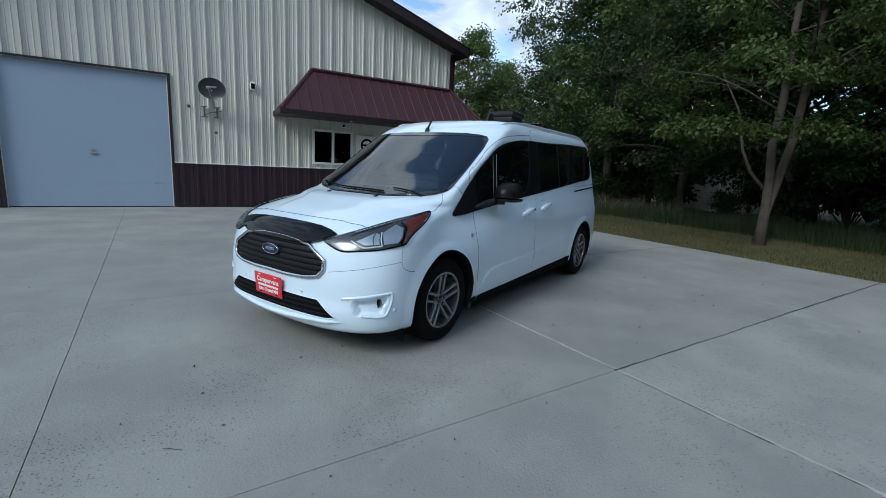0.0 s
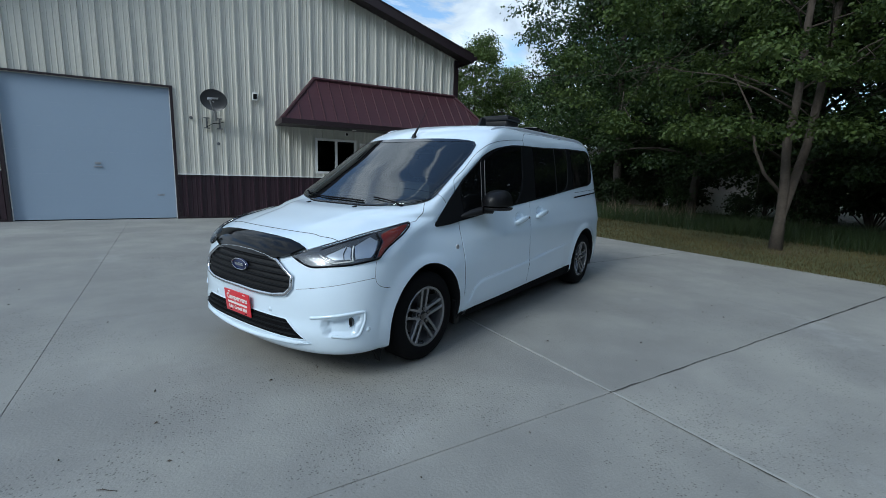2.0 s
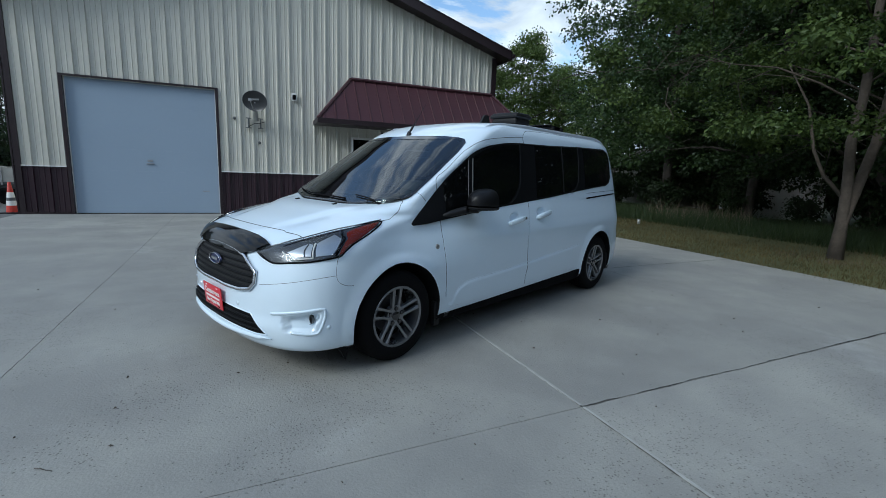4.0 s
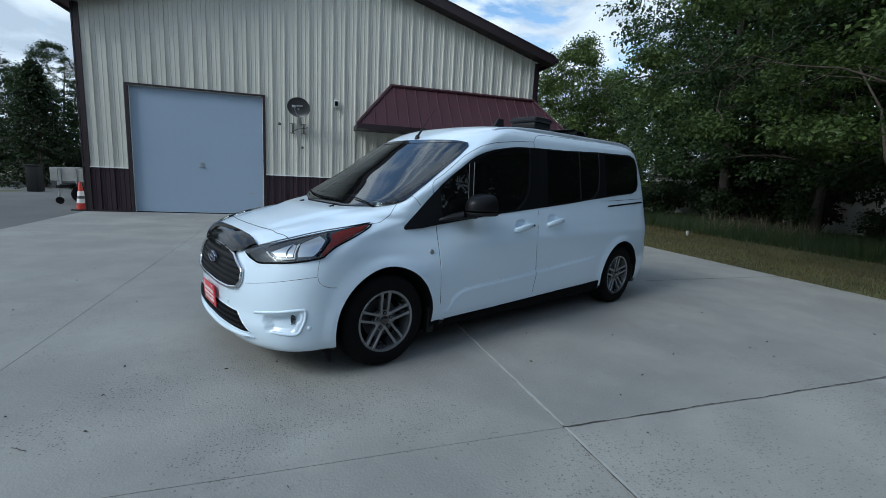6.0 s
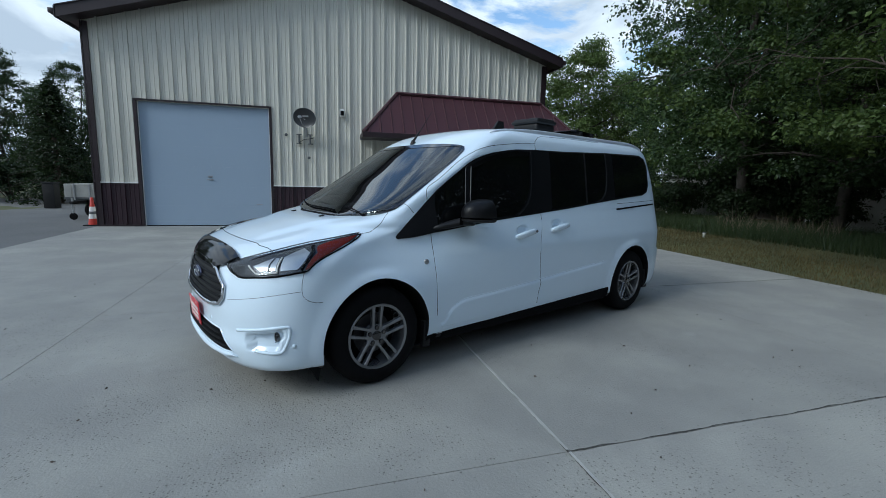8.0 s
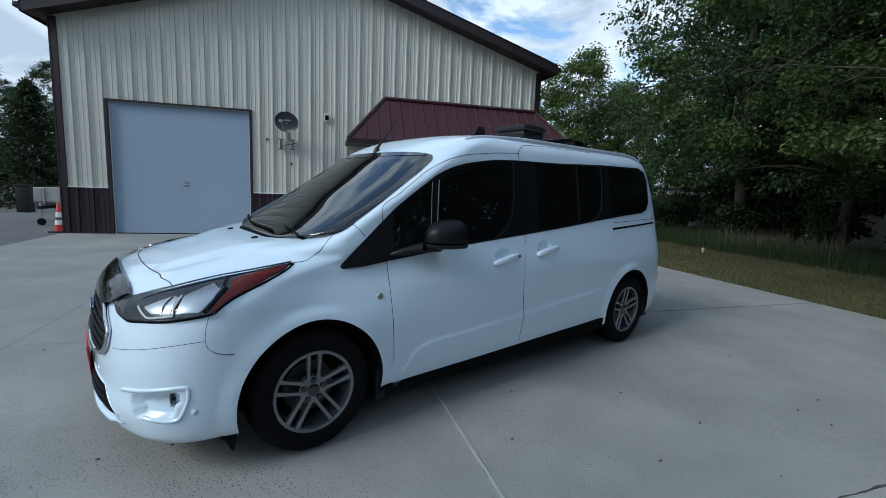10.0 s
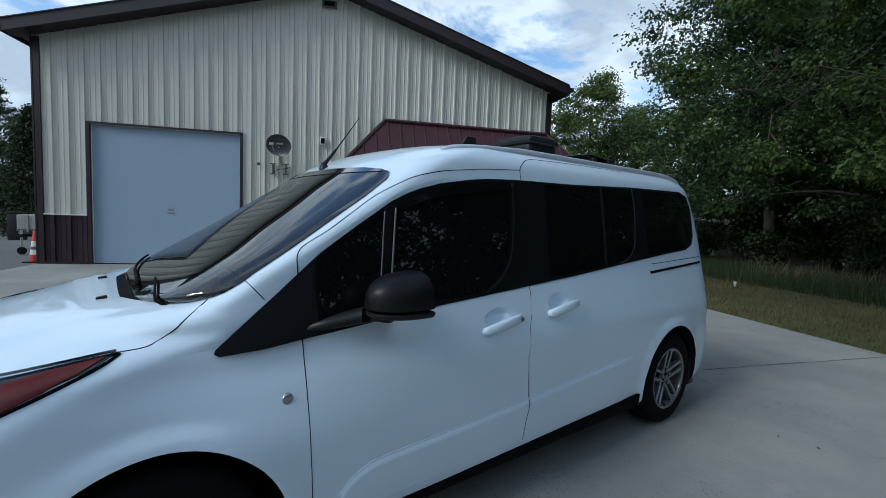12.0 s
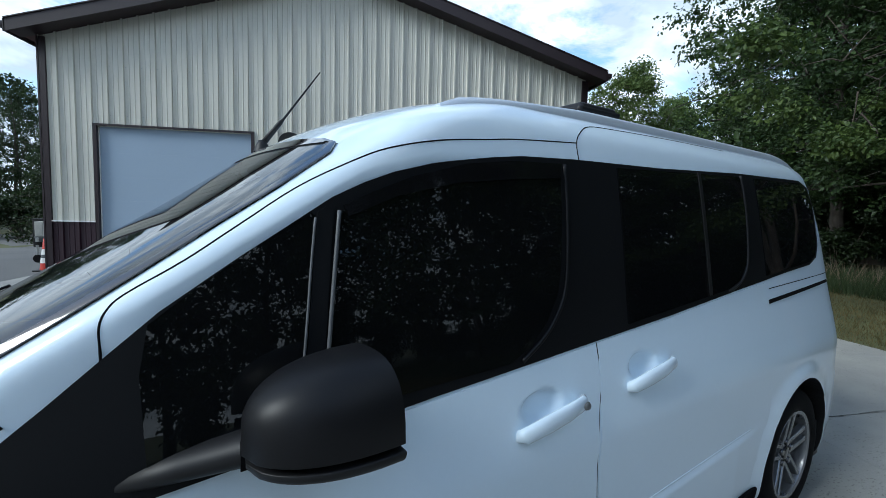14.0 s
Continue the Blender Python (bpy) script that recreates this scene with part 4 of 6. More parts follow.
lettering("Campervans", .050, 0, .028, plate, M_WHITE)
part("print_bar", box(-.115, -.0046, -.017, .115, -.003, -.003), M_WHITE, plate, "white line of small print")
lettering("Lake Crystal MN", .032, 0, -.040, plate, M_WHITE)
for x, z in ((-.09, .063), (.09, .063), (-.09, -.063), (.09, -.063)):
    part("bolt_slot", box(x - .012, -.0046, z - .003, x + .012, -.003, z + .003), M_WHITE if z > 0 else M_SEAM, plate)


def prism_y(poly, y0, y1):
    """A plate cut to an (x, z) outline between two values of y."""
    bm = bmesh.new()
    a = [bm.verts.new((x, y0, z)) for x, z in poly]
    b = [bm.verts.new((x, y1, z)) for x, z in poly]
    bm.faces.new(a)
    bm.faces.new(b[::-1])
    for i in range(len(a)):
        j = (i + 1) % len(a)
        bm.faces.new((a[i], b[i], b[j], a[j]))
    bmesh.ops.recalc_face_normals(bm, faces=bm.faces)
    return bm


# head lamps
LAMP = [(0.271, 0.800), (0.301, 0.785), (0.346, 0.765), (0.421, 0.752), (0.521, 0.762), (0.651, 0.772), (0.802, 0.795), (0.847, 0.802), (0.844, 0.839), (0.834, 0.887), (0.835, 0.925), (0.819, 0.955), (0.760, 0.983), (0.595, 0.937), (0.496, 0.891), (0.367, 0.842)]
AMBER = [(0.824, 0.809), (0.840, 0.817), (0.831, 0.857), (0.842, 0.885), (0.849, 0.917), (0.812, 0.950), (0.769, 0.975), (0.718, 0.959), (0.690, 0.942), (0.688, 0.924), (0.762, 0.893), (0.800, 0.845)]
BOWLS = ([(0.476, 0.815), (0.546, 0.795), (0.641, 0.803), (0.596, 0.861), (0.564, 0.865)], [(0.676, 0.803), (0.774, 0.812), (0.774, 0.846), (0.719, 0.893), (0.638, 0.913), (0.611, 0.869)])
for mir in BOTH:
    m = -1 if mir else 1
    head = part("headlamp", patch(screen_at, LAMP, .003, 40, 30, .02, mir), M_LAMP_CASE, van, "clear headlamp in a black housing", angle=40)
    for poly in BOWLS:
        part("lamp_reflector", patch(screen_at, poly, .006, 18, 12, .004, mir), M_LAMP, head, "bright faceted reflector", angle=40)
    part("turn_signal", patch(screen_at, AMBER, .0065, 40, 14, .004, mir), M_AMBER, head, "amber reflector", angle=40)
    for name, mat, rad, off, pts in (
        ("light_strip", M_WHITE, .0052, .009, [(0.446, 0.814), (0.491, 0.795), (0.540, 0.779), (0.601, 0.785), (0.665, 0.793)]),
        ("light_strip", M_WHITE, .0048, .009, [(0.665, 0.793), (0.637, 0.825), (0.604, 0.867)]),
        ("reflector_rib", M_CHROME, .004, .009, [(0.710, 0.900), (0.751, 0.869), (0.775, 0.834), (0.777, 0.810)]),
        ("reflector_rib", M_LAMP_CASE, .003, .009, [(0.601, 0.800), (0.577, 0.830), (0.569, 0.861)]),
        ("lamp_divider", M_SEAM, .009, .006, [(0.802, 0.808), (0.786, 0.845), (0.744, 0.891), (0.684, 0.914), (0.645, 0.929)]),
        ("lamp_border", M_SEAM, .006, .001, [(0.301, 0.790), (0.361, 0.764), (0.421, 0.752), (0.521, 0.762), (0.651, 0.773), (0.802, 0.796), (0.842, 0.805)]),
        ("lamp_border", M_SEAM, .005, .001, [(0.847, 0.805), (0.845, 0.855), (0.856, 0.891), (0.863, 0.920), (0.824, 0.958), (0.776, 0.981)]),
        ("lamp_border", M_SEAM, .006, .001, [(0.776, 0.981), (0.704, 0.964), (0.614, 0.931), (0.557, 0.904), (0.495, 0.879), (0.422, 0.845)]),
    ):
        sg = seam(screen_at, [(m * u, z) for u, z in pts], rad, off, mat, name)
        sg.parent = head
    part("lens", patch(screen_at, LAMP, .016, 40, 30, .014, mir), M_CLEAR, head, "clear plastic lens", smooth=True)
    # fog lamp in its recess
    m = -1 if mir else 1
    seam(screen_at, [(m * .44, .452), (m * .60, .472), (m * .79, .492), (m * .835, .480), (m * .828, .405), (m * .805, .352), (m * .74, .340), (m * .60, .350)], .010, -.002, M_PAINT, "fog_lamp_bezel")
    p = lifted(screen_at, m * .715, .425, -.046)
    fog = part("fog_lamp", lathe([(0, -.002), (.027, -.003), (.030, -.008), (.034, -.006), (.036, .01)], 24), M_GLOSS, van, "round fog lamp", angle=40)
    fog.matrix_basis = pose(p.x, -abs(p.y) if not mir else abs(p.y), p.z, 0, 0, -80 if not mir else 260)
    part("fog_glass", lathe([(0, -.0065), (.015, -.006), (.026, -.004)], 24), M_SMOKED, fog, smooth=True)
    for u, z in ((.877, .377), (.175, .462)):
        p = lifted(screen_at, m * u, z, 0)
        sn = part("parking_sensor", lathe([(0, -.004), (.009, -.004), (.010, -.002), (.014, -.003), (.015, .003)], 20), M_PAINT, van, smooth=True)
        n = lifted(screen_at, m * u, z, .01) - p
        sn.matrix_basis = pose(p.x, p.y, p.z, 0, 0, math.degrees(math.atan2(n.y, n.x)) + 90)
    # black rubber air flap below the bumper, ahead of the wheel
    part("air_flap", prism_y([(-.47, .24), (-.355, .24), (-.360, .175), (-.372, .125), (-.378, .095), (-.39, .108), (-.41, .155), (-.44, .19)], m * -.795, m * -.765), M_SURROUND, van, "black rubber flap", angle=40)
    part("mud_flap", box(.36, -.02, .17, .42, .02, .36, .008, pose(0, m * -.845, 0)), M_BLACK, van, "black rubber flap", angle=40)
    part("mud_flap", box(3.41, -.02, .20, 3.50, .02, .40, .008, pose(0, m * -.83, 0)), M_BLACK, van, "black rubber flap", angle=40)
# cabin seen through the windscreen
part("dashboard", box(.45, -.68, .80, .80, .68, 1.10, .06), M_DASH, van, "dark dashboard", angle=40)
bm = lathe([(.185 + .016 * math.cos(a), .016 * math.sin(a)) for a in (2 * math.pi * k / 8 for k in range(8))], 32, "z", True)
sw = part("steering_wheel", bm, M_DASH, van, smooth=True)
sw.matrix_basis = pose(.90, -.37, 1.08, 0, -62, 0)
for y in (-.37, .37):
    part("front_seat", box(1.25, y - .24, .55, 1.42, y + .24, 1.22, .07, pose(0, 0, 0)), M_CLOTH, van, "grey cloth front seat", angle=50)
    part("headrest", box(1.33, y - .13, 1.26, 1.44, y + .13, 1.46, .05), M_CLOTH, van, angle=50)
part("bulkhead", box(1.75, -.70, .50, 1.78, .70, 1.70, .01), M_CLOTH, van, "dark partition behind the seats")
# back: window, lamps, bumper
part("rear_glass", patch(lambda y, z: Vector((V_TAIL(z) + .001 - .02 * (y / .7) ** 2, y, z)), [(-.60, 1.10), (.60, 1.10), (.56, 1.55), (.50, 1.60), (-.50, 1.60), (-.56, 1.55)], .004, 16, 16, .006), M_TINT, van, "dark rear glass", angle=40)
part("rear_bumper", box(3.80, -.74, .30, 3.92, .74, .52, .05), M_PAINT, van, angle=40)
for s in (-1, 1):
    part("tail_lamp", box(3.70, s * .57 - .05, .75, 3.835, s * .57 + .05, 1.25, .03), M_RED, van, "tall red tail lamp", angle=40)


# wheels
def make_wheel(ax, side, name="wheel"):
    w = new(name)
    w.parent = van
    w.matrix_basis = pose(ax, side * .765, HUB_Z, 0, 0, 0 if side < 0 else 180)
    part("tyre", lathe([(.208, -.07), (.212, -.098), (.222, -.108), (.245, -.113), (.272, -.113), (.296, -.105), (.31, -.092), (.319, -.07), (.322, -.03), (.322, .03), (.319, .07), (.31, .092), (.28, .11), (.23, .11), (.208, .07)], 64, closed=True), M_RUBBER, w, "black road tyre", angle=40)
    for k in range(4):
        y = (-.055, -.02, .02, .055)[k]
        part("tread_groove", lathe([(.3225, y - .004), (.3235, y), (.3225, y + .004)], 48), M_SEAM, w, smooth=True)
    part("rim", lathe([(.206, .09), (.200, .02), (.198, -.06), (.196, -.090), (.199, -.102), (.214, -.107), (.219, -.101), (.212, -.085)], 64), M_ALLOY, w, "grey alloy rim", angle=45)
    # brake disc coloured dark to paint the shade in the spoke gaps
    part("brake_disc", lathe([(0, -.01), (.05, -.012), (.135, -.012), (.137, .01)], 40), M_DISC_SHADED, w, angle=40)
    part("rim_well", lathe([(0, .03), (.198, .03)], 32), M_SEAM, w)
    for k in range(5):
        for off in (-1, 1):
            bm = bmesh.new()
            prof = [(.040, .0125, -.078), (.10, .0118, -.086), (.16, .0125, -.094), (.204, .016, -.099)]
            rows = []
            for r, h, y in prof:
                lean = off * (.0255 + .035 * (r - .045))
                rows.append([bm.verts.new((lean + sx * h * .82, y + dy, r)) for sx, dy in ((-1, .03), (-1, .004), (-.75, 0), (.75, 0), (1, .004), (1, .03))])
            for a, b in zip(rows, rows[1:]):
                for i in range(5):
                    bm.faces.new((a[i], a[i + 1], b[i + 1], b[i]))
            bmesh.ops.rotate(bm, verts=bm.verts, cent=(0, 0, 0), matrix=Matrix.Rotation(2 * math.pi * k / 5, 3, "Y"))
            bmesh.ops.recalc_face_normals(bm, faces=bm.faces)
            part("spoke", bm, M_ALLOY, w, angle=30)
    part("hub_plate", lathe([(0, -.074), (.03, -.076), (.062, -.078), (.074, -.074), (.076, -.04)], 40), M_ALLOY, w, angle=35)
    part("hub_cap", lathe([(0, -.087), (.025, -.087), (.031, -.083), (.032, -.07)], 28), M_GLOSS, w, "dark centre cap", angle=35)
    for k in range(5):
        a = 2 * math.pi * k / 5
        n = part("wheel_nut", lathe([(0, -.088), (.013, -.088), (.0155, -.084), (.016, -.07)], 12), M_GLOSS, w, angle=35)
        n.location = (.053 * math.sin(a), 0, .053 * math.cos(a))
    return w


for ax in (AXLE_F, AXLE_R):
    for side in (-1, 1):
        make_wheel(ax, side)
part("axle", tube([(AXLE_R, -.7, HUB_Z - .03), (AXLE_R, .7, HUB_Z - .03)], .045, 10), M_BLACK, van, smooth=True)
part("underbody", box(-.65, -.62, .19, 3.75, .62, .30, .03), M_BLACK, van)

# door mirrors
def mirror_shell(x0, x1, half, up, down, round_up, round_down, bulge):
    """A rounded shell, bulging in front and cut flat behind."""
    bm = bmesh.new()
    n, count = 22, 36
    rings = []
    for i in range(n):
        t = i / (n - 1)
        grow = (1 - (1 - t) ** bulge) ** .5
        ring = []
        for k in range(count):
            a = 2 * math.pi * k / count
            c, s = math.cos(a), math.sin(a)
            e = round_up if s > 0 else round_down
            # the dome draws in towards its top
            yy = math.copysign(abs(c) ** (.72 if s > 0 else .35), c)
            zz = math.copysign(abs(s) ** e, s) * (up if s > 0 else down)
            ring.append(bm.verts.new((x0 + (x1 - x0) * t, yy * half * grow, zz * (.25 + .75 * grow))))
        rings.append(ring)
    for a, b in zip(rings, rings[1:]):
        for k in range(count):
            bm.faces.new((a[k], a[(k + 1) % count], b[(k + 1) % count], b[k]))
    bm.faces.new(rings[0])
    bm.faces.new(rings[-1])
    bmesh.ops.remove_doubles(bm, verts=bm.verts, dist=1e-5)
    bmesh.ops.recalc_face_normals(bm, faces=bm.faces)
    return bm


for mir in BOTH:
    m = 1 if mir else -1
    mr = part("door_mirror", mirror_shell(-.100, .108, .112, .122, .006, .80, .5, 2.6), M_MIRROR, van, "black plastic door mirror", angle=50)
    mr.matrix_basis = pose(MIRROR_X, m * MIRROR_Y, MIRROR_Z - .028, 0, 0, m * -6)
    part("mirror_glass", box(.103, -.085, .010, .1095, .085, .092, .002), M_CHROME, mr)
    lower = part("mirror_base", mirror_shell(-.094, .110, .113, .004, .027, .5, .95, 2.4), M_BLACK, mr, angle=50)
    lower.location = (0, 0, -.016)
    part("base_split", box(-.085, m * -.062, -.060, -.050, m * -.059, -.010), M_SEAM, mr)
    bm = bmesh.new()
    base = side_at(.52, 1.00)
    yb0 = abs(base.y)
    ps = [(.44, m * (yb0 - .012), .990), (.55, m * (yb0 + .012), 1.010), (.64, m * (yb0 + .045), 1.030), (.69, m * (MIRROR_Y - .075), 1.045), (MIRROR_X, m * (MIRROR_Y - .01), 1.048)]
    add_tube(bm, ps, [.020, .034, .040, .042, .040], 14)
    for v in bm.verts:
        zc = 1.0 + .05 * min(1, max(0, (v.co.x - .44) / .25))
        v.co.z = zc + (v.co.z - zc) * .72
    bmesh.ops.recalc_face_normals(bm, faces=bm.faces)
    part("mirror_arm", bm, M_BLACK, van, smooth=True)

# roof: rails, aerial, fan, fin, folded panel


def roof_z(x, y):
    """Height of the roof skin over (x, y)."""
    lo, hi = 1.5, 1.82
    for _ in range(30):
        z = (lo + hi) / 2
        ok = V_NOSE(z) < x < V_TAIL(z) and abs(y) < half_width(x, z)
        lo, hi = (z, hi) if ok else (lo, z)
    return lo


RAIL_Z = pchip([(1.15, 1.690), (1.18, 1.716), (1.24, 1.733), (1.665, 1.763), (2.2, 1.789), (2.8, 1.796), (3.40, 1.787), (3.50, 1.765)])
for s in (-1, 1):
    xs = [1.15 + (3.50 - 1.15) * k / 40 for k in range(41)]
    bm = bmesh.new()
    rows = []
    for x in xs:
        y = .625 - .02 * max(0, (x - 2.5)) ** 1.5
        low = roof_z(x, y) - .012
        top = max(min(RAIL_Z(x) + .021, low + .036), low + .016)
        rows.append([bm.verts.new((x, s * (y + dy), z)) for dy, z in ((.020, low), (.019, top - .008), (.012, top), (-.010, top), (-.017, top - .008), (-.020, low))])
    for p, q in zip(rows, rows[1:]):
        for k in range(5):
            bm.faces.new((p[k], p[k + 1], q[k + 1], q[k]))
    bm.faces.new(rows[0])
    bm.faces.new(rows[-1])
    bmesh.ops.recalc_face_normals(bm, faces=bm.faces)
    part("roof_rail", bm, M_RAIL, van, "satin silver roof rail", angle=50)
part("aerial_base", lathe([(0, .03), (.012, .028), (.02, .012), (.028, -.01)], 20, "z"), M_BLACK, van, smooth=True).matrix_basis = pose(*AERIAL)
A0 = Vector(AERIAL)
part("aerial", tube([A0 + Vector((0, 0, .015)), A0 + Vector((.06, 0, .095)), A0 + Vector((.072, 0, .11)), A0 + Vector((.20, 0, .293))], [.011, .008, .004, .0022], 8), M_BLACK, van, "black whip aerial", smooth=True)
# roof fan with its rain hood, fin and folded panel
fz = roof_z(2.4, 0)
fan = part("roof_fan", box(2.25, -.18, fz - .01, 2.56, .18, fz + .045, .02), M_BLACK, van, "black roof fan with rain hood", angle=40)
bm = bmesh.new()
add_box(bm, 2.262, -.168, fz + .046, 2.548, .168, fz + .125, .03, None, 3)
part("fan_core", bm, M_BLACK, fan, angle=40)
bm = bmesh.new()
add_box(bm, 2.245, -.185, fz + .118, 2.565, .185, fz + .178, .028, None, 4)
for v in bm.verts:
    if v.co.z > fz + .15:
        v.co.x += .018 if v.co.x < 2.4 else -.018
        v.co.y *= .93
part("fan_lid", bm, M_BLACK, fan, angle=40)
for k in range(5):
    part("hood_louvre", box(2.541, -.155 + k * .066, fz + .06, 2.552, -.11 + k * .066, fz + .11), M_SEAM, fan)
finz = roof_z(1.65, .2)
bm = bmesh.new()
vs = [bm.verts.new(p) for p in ((1.59, -.215, finz - .01), (1.74, -.215, finz - .01), (1.73, -.21, finz + .088), (1.66, -.21, finz + .088), (1.59, -.185, finz - .01), (1.74, -.185, finz - .01), (1.73, -.19, finz + .088), (1.66, -.19, finz + .088))]
for f in ((0, 1, 2, 3), (7, 6, 5, 4), (0, 4, 5, 1), (1, 5, 6, 2), (2, 6, 7, 3), (3, 7, 4, 0)):
    bm.faces.new([vs[i] for i in f])
part("roof_fin", bm, M_BLACK, van, "small black roof fin")
part("solar_panel", box(-.17, -.30, -.006, .17, .30, .006, .003, pose(2.92, 0, fz + .07, 0, 4, 0)), M_GLOSS, van, "thin dark solar panel", angle=40)
for x in (2.82, 3.02):
    part("panel_foot", box(x - .02, -.32, roof_z(x, .3) - .01, x + .02, .32, fz + .066), M_BLACK, van)


# ---- ground: one sheet to the horizon ----
bm = bmesh.new()
bmesh.ops.create_grid(bm, x_segments=90, y_segments=90, size=1.0)
for v in bm.verts:
    r = max(abs(v.co.x), abs(v.co.y))
    x, y = v.co.x * (40 + 1400 * r ** 4), v.co.y * (40 + 1400 * r ** 4)
    h = 0.05 * noise.noise((x * .35, y * .35, 0)) if x > 10 or y > 16 or y < -16 else 0
    v.co = Vector((x, y, -0.035 + h))
ground = tagged(part("ground", bm, M_GROUND, smooth=True), "dry mown lawn and bare earth", "ground", kind="structure")
bm = box(-40, -40, -.06, -3.2, 26, -.022)
road = tagged(part("road", bm, M_ASPHALT), "worn grey asphalt yard beside the drive", "road", kind="structure")

# concrete drive: slabs between tooled joints
pavement = thing("pavement", pose(2.79, 1.85, 0, 0, 0, 2.1), "pale broom-finished concrete drive with joints", "pavement", kind="structure")
part("joint_bed", box(-6.22, -15.8, -.06, 6.0, 11.35, -.014), M_JOINT, pavement, "dark dirt-filled joints")
SLAB_X, SLAB_Y = (-6.22, -3.12, 0.0, 3.05, 6.0), (-15.8, -12.2, -9.1, -6.0, -3.0, 0.0, 2.98, 5.75, 8.5, 11.35)


def slab(x0, x1, y0, y1):
    """A slab with eased edges and a faintly uneven top."""
    bm = bmesh.new()
    g = .0022
    n = 6
    grid = []
    for j in range(n + 1):
        row = []
        for i in range(n + 1):
            x, y = x0 + g + (x1 - x0 - 2 * g) * i / n, y0 + g + (y1 - y0 - 2 * g) * j / n
            rim = i in (0, n) or j in (0, n)
            w = .004 * noise.noise((x * 3, y * 3, 0)) if rim else 0
            row.append(bm.verts.new((x + w * (i in (0, n)), y + (w * (j in (0, n))), .002 * noise.noise((x, y, 3)))))
        grid.append(row)
    for j in range(n):
        for i in range(n):
            bm.faces.new((grid[j][i], grid[j][i + 1], grid[j + 1][i + 1], grid[j + 1][i]))
    edges = [e for e in bm.edges if e.is_boundary]
    r = bmesh.ops.extrude_edge_only(bm, edges=edges)
    for q in r["geom"]:
        if isinstance(q, bmesh.types.BMVert):
            q.co.z -= .05
    bmesh.ops.recalc_face_normals(bm, faces=bm.faces)
    return part("slab", bm, M_CONCRETE, pavement)


def crack(x0, y0, x1, y1, wide, seed):
    """A ragged spalled line along a joint."""
    r = random.Random(seed)
    bm = bmesh.new()
    n = int(math.hypot(x1 - x0, y1 - y0) / .03)
    d = Vector((x1 - x0, y1 - y0, 0)).normalized()
    nrm = Vector((-d.y, d.x, 0))
    last = None
    wander = 0.0
    for k in range(n + 1):
        wander = wander * .9 + r.uniform(-.004, .004)
        c = Vector((x0 + (x1 - x0) * k / n, y0 + (y1 - y0) * k / n, .0045)) + nrm * wander
        w = wide * max(.12, noise.noise((k * .11, seed, 0)) * .9 + .35 + r.uniform(-.2, .3))
        pair = [bm.verts.new(c + nrm * w), bm.verts.new(c - nrm * w * r.uniform(.6, 1.1))]
        if last:
            bm.faces.new((last[0], last[1], pair[1], pair[0]))
        last = pair
    part("joint_crack", bm, M_CRACK, pavement, "dark ragged spalling along a joint")


crack(0, 0, 6.0, 0, .008, 1)
crack(3.3, 2.98, 6.0, 2.98, .010, 3)
crack(2.6, .004, 6.0, .004, .011, 6)
crack(0, 5.7, 0, -6, .0105, 4)
M_FILLER = material("pale_joint_filler", (0.38, 0.38, 0.36), rough=0.8, vary=0.3, scale=5, grain=120)
for y0, y1 in ((-6.0, -3.01), (-2.99, -.01), (.01, 2.97), (2.99, 5.7)):
    part("joint_filler", box(-.0075, y0, -.02, .0075, y1, .0062), M_FILLER, pavement, "pale sealant strip in a joint")

# ---- the steel building ----
WALL_Y, WEST, EAST, PEAK_X, PITCH, BACK = 12.8, -3.79, 8.06, 2.135, 0.302, 30.0
EAVE = 4.80
GAR, WIN = (-2.80, .25, 0.0, 3.07), (3.60, 4.77, 1.19, 2.15)
BAND_Z = 1.085


def roof_under(x):
    return EAVE + PITCH * (min(x - WEST, EAST - x))


building = thing("building", pose(0, 0, 0), "ivory steel building with maroon trim and wainscot", "building")


def wall_backing():
    bm = bmesh.new()
    y0, y1 = WALL_Y + .004, WALL_Y + .16
    for x0, x1, z0, z1 in ((WEST, GAR[0], 0, EAVE), (GAR[0], GAR[1], GAR[3], EAVE), (GAR[1], WIN[0], 0, EAVE), (WIN[0], WIN[1], 0, WIN[2]), (WIN[0], WIN[1], WIN[3], EAVE), (WIN[1], EAST, 0, EAVE)):
        add_box(bm, x0, y0, z0 - .05 if z0 == 0 else z0, x1, y1, z1)
    a = [bm.verts.new(p) for p in ((WEST, y0, EAVE), (EAST, y0, EAVE), (PEAK_X, y0, roof_under(PEAK_X)))]
    b = [bm.verts.new((v.co.x, y1, v.co.z)) for v in a]
    bm.faces.new(a)
    bm.faces.new(b[::-1])
    for i in range(3):
        bm.faces.new((a[i], b[i], b[(i + 1) % 3], a[(i + 1) % 3]))
    bmesh.ops.recalc_face_normals(bm, faces=bm.faces)
    return bm


part("front_wall", wall_backing(), M_SIDING, building)
for name, a in (("side_wall", (WEST, WALL_Y + .16, -.05, WEST + .15, BACK, EAVE)), ("side_wall", (EAST - .15, WALL_Y + .16, -.05, EAST, BACK, EAVE)), ("back_wall", (WEST, BACK, -.05, EAST, BACK + .15, EAVE))):
    part(name, box(*a), M_SIDING, building)
RIB = 0.3048


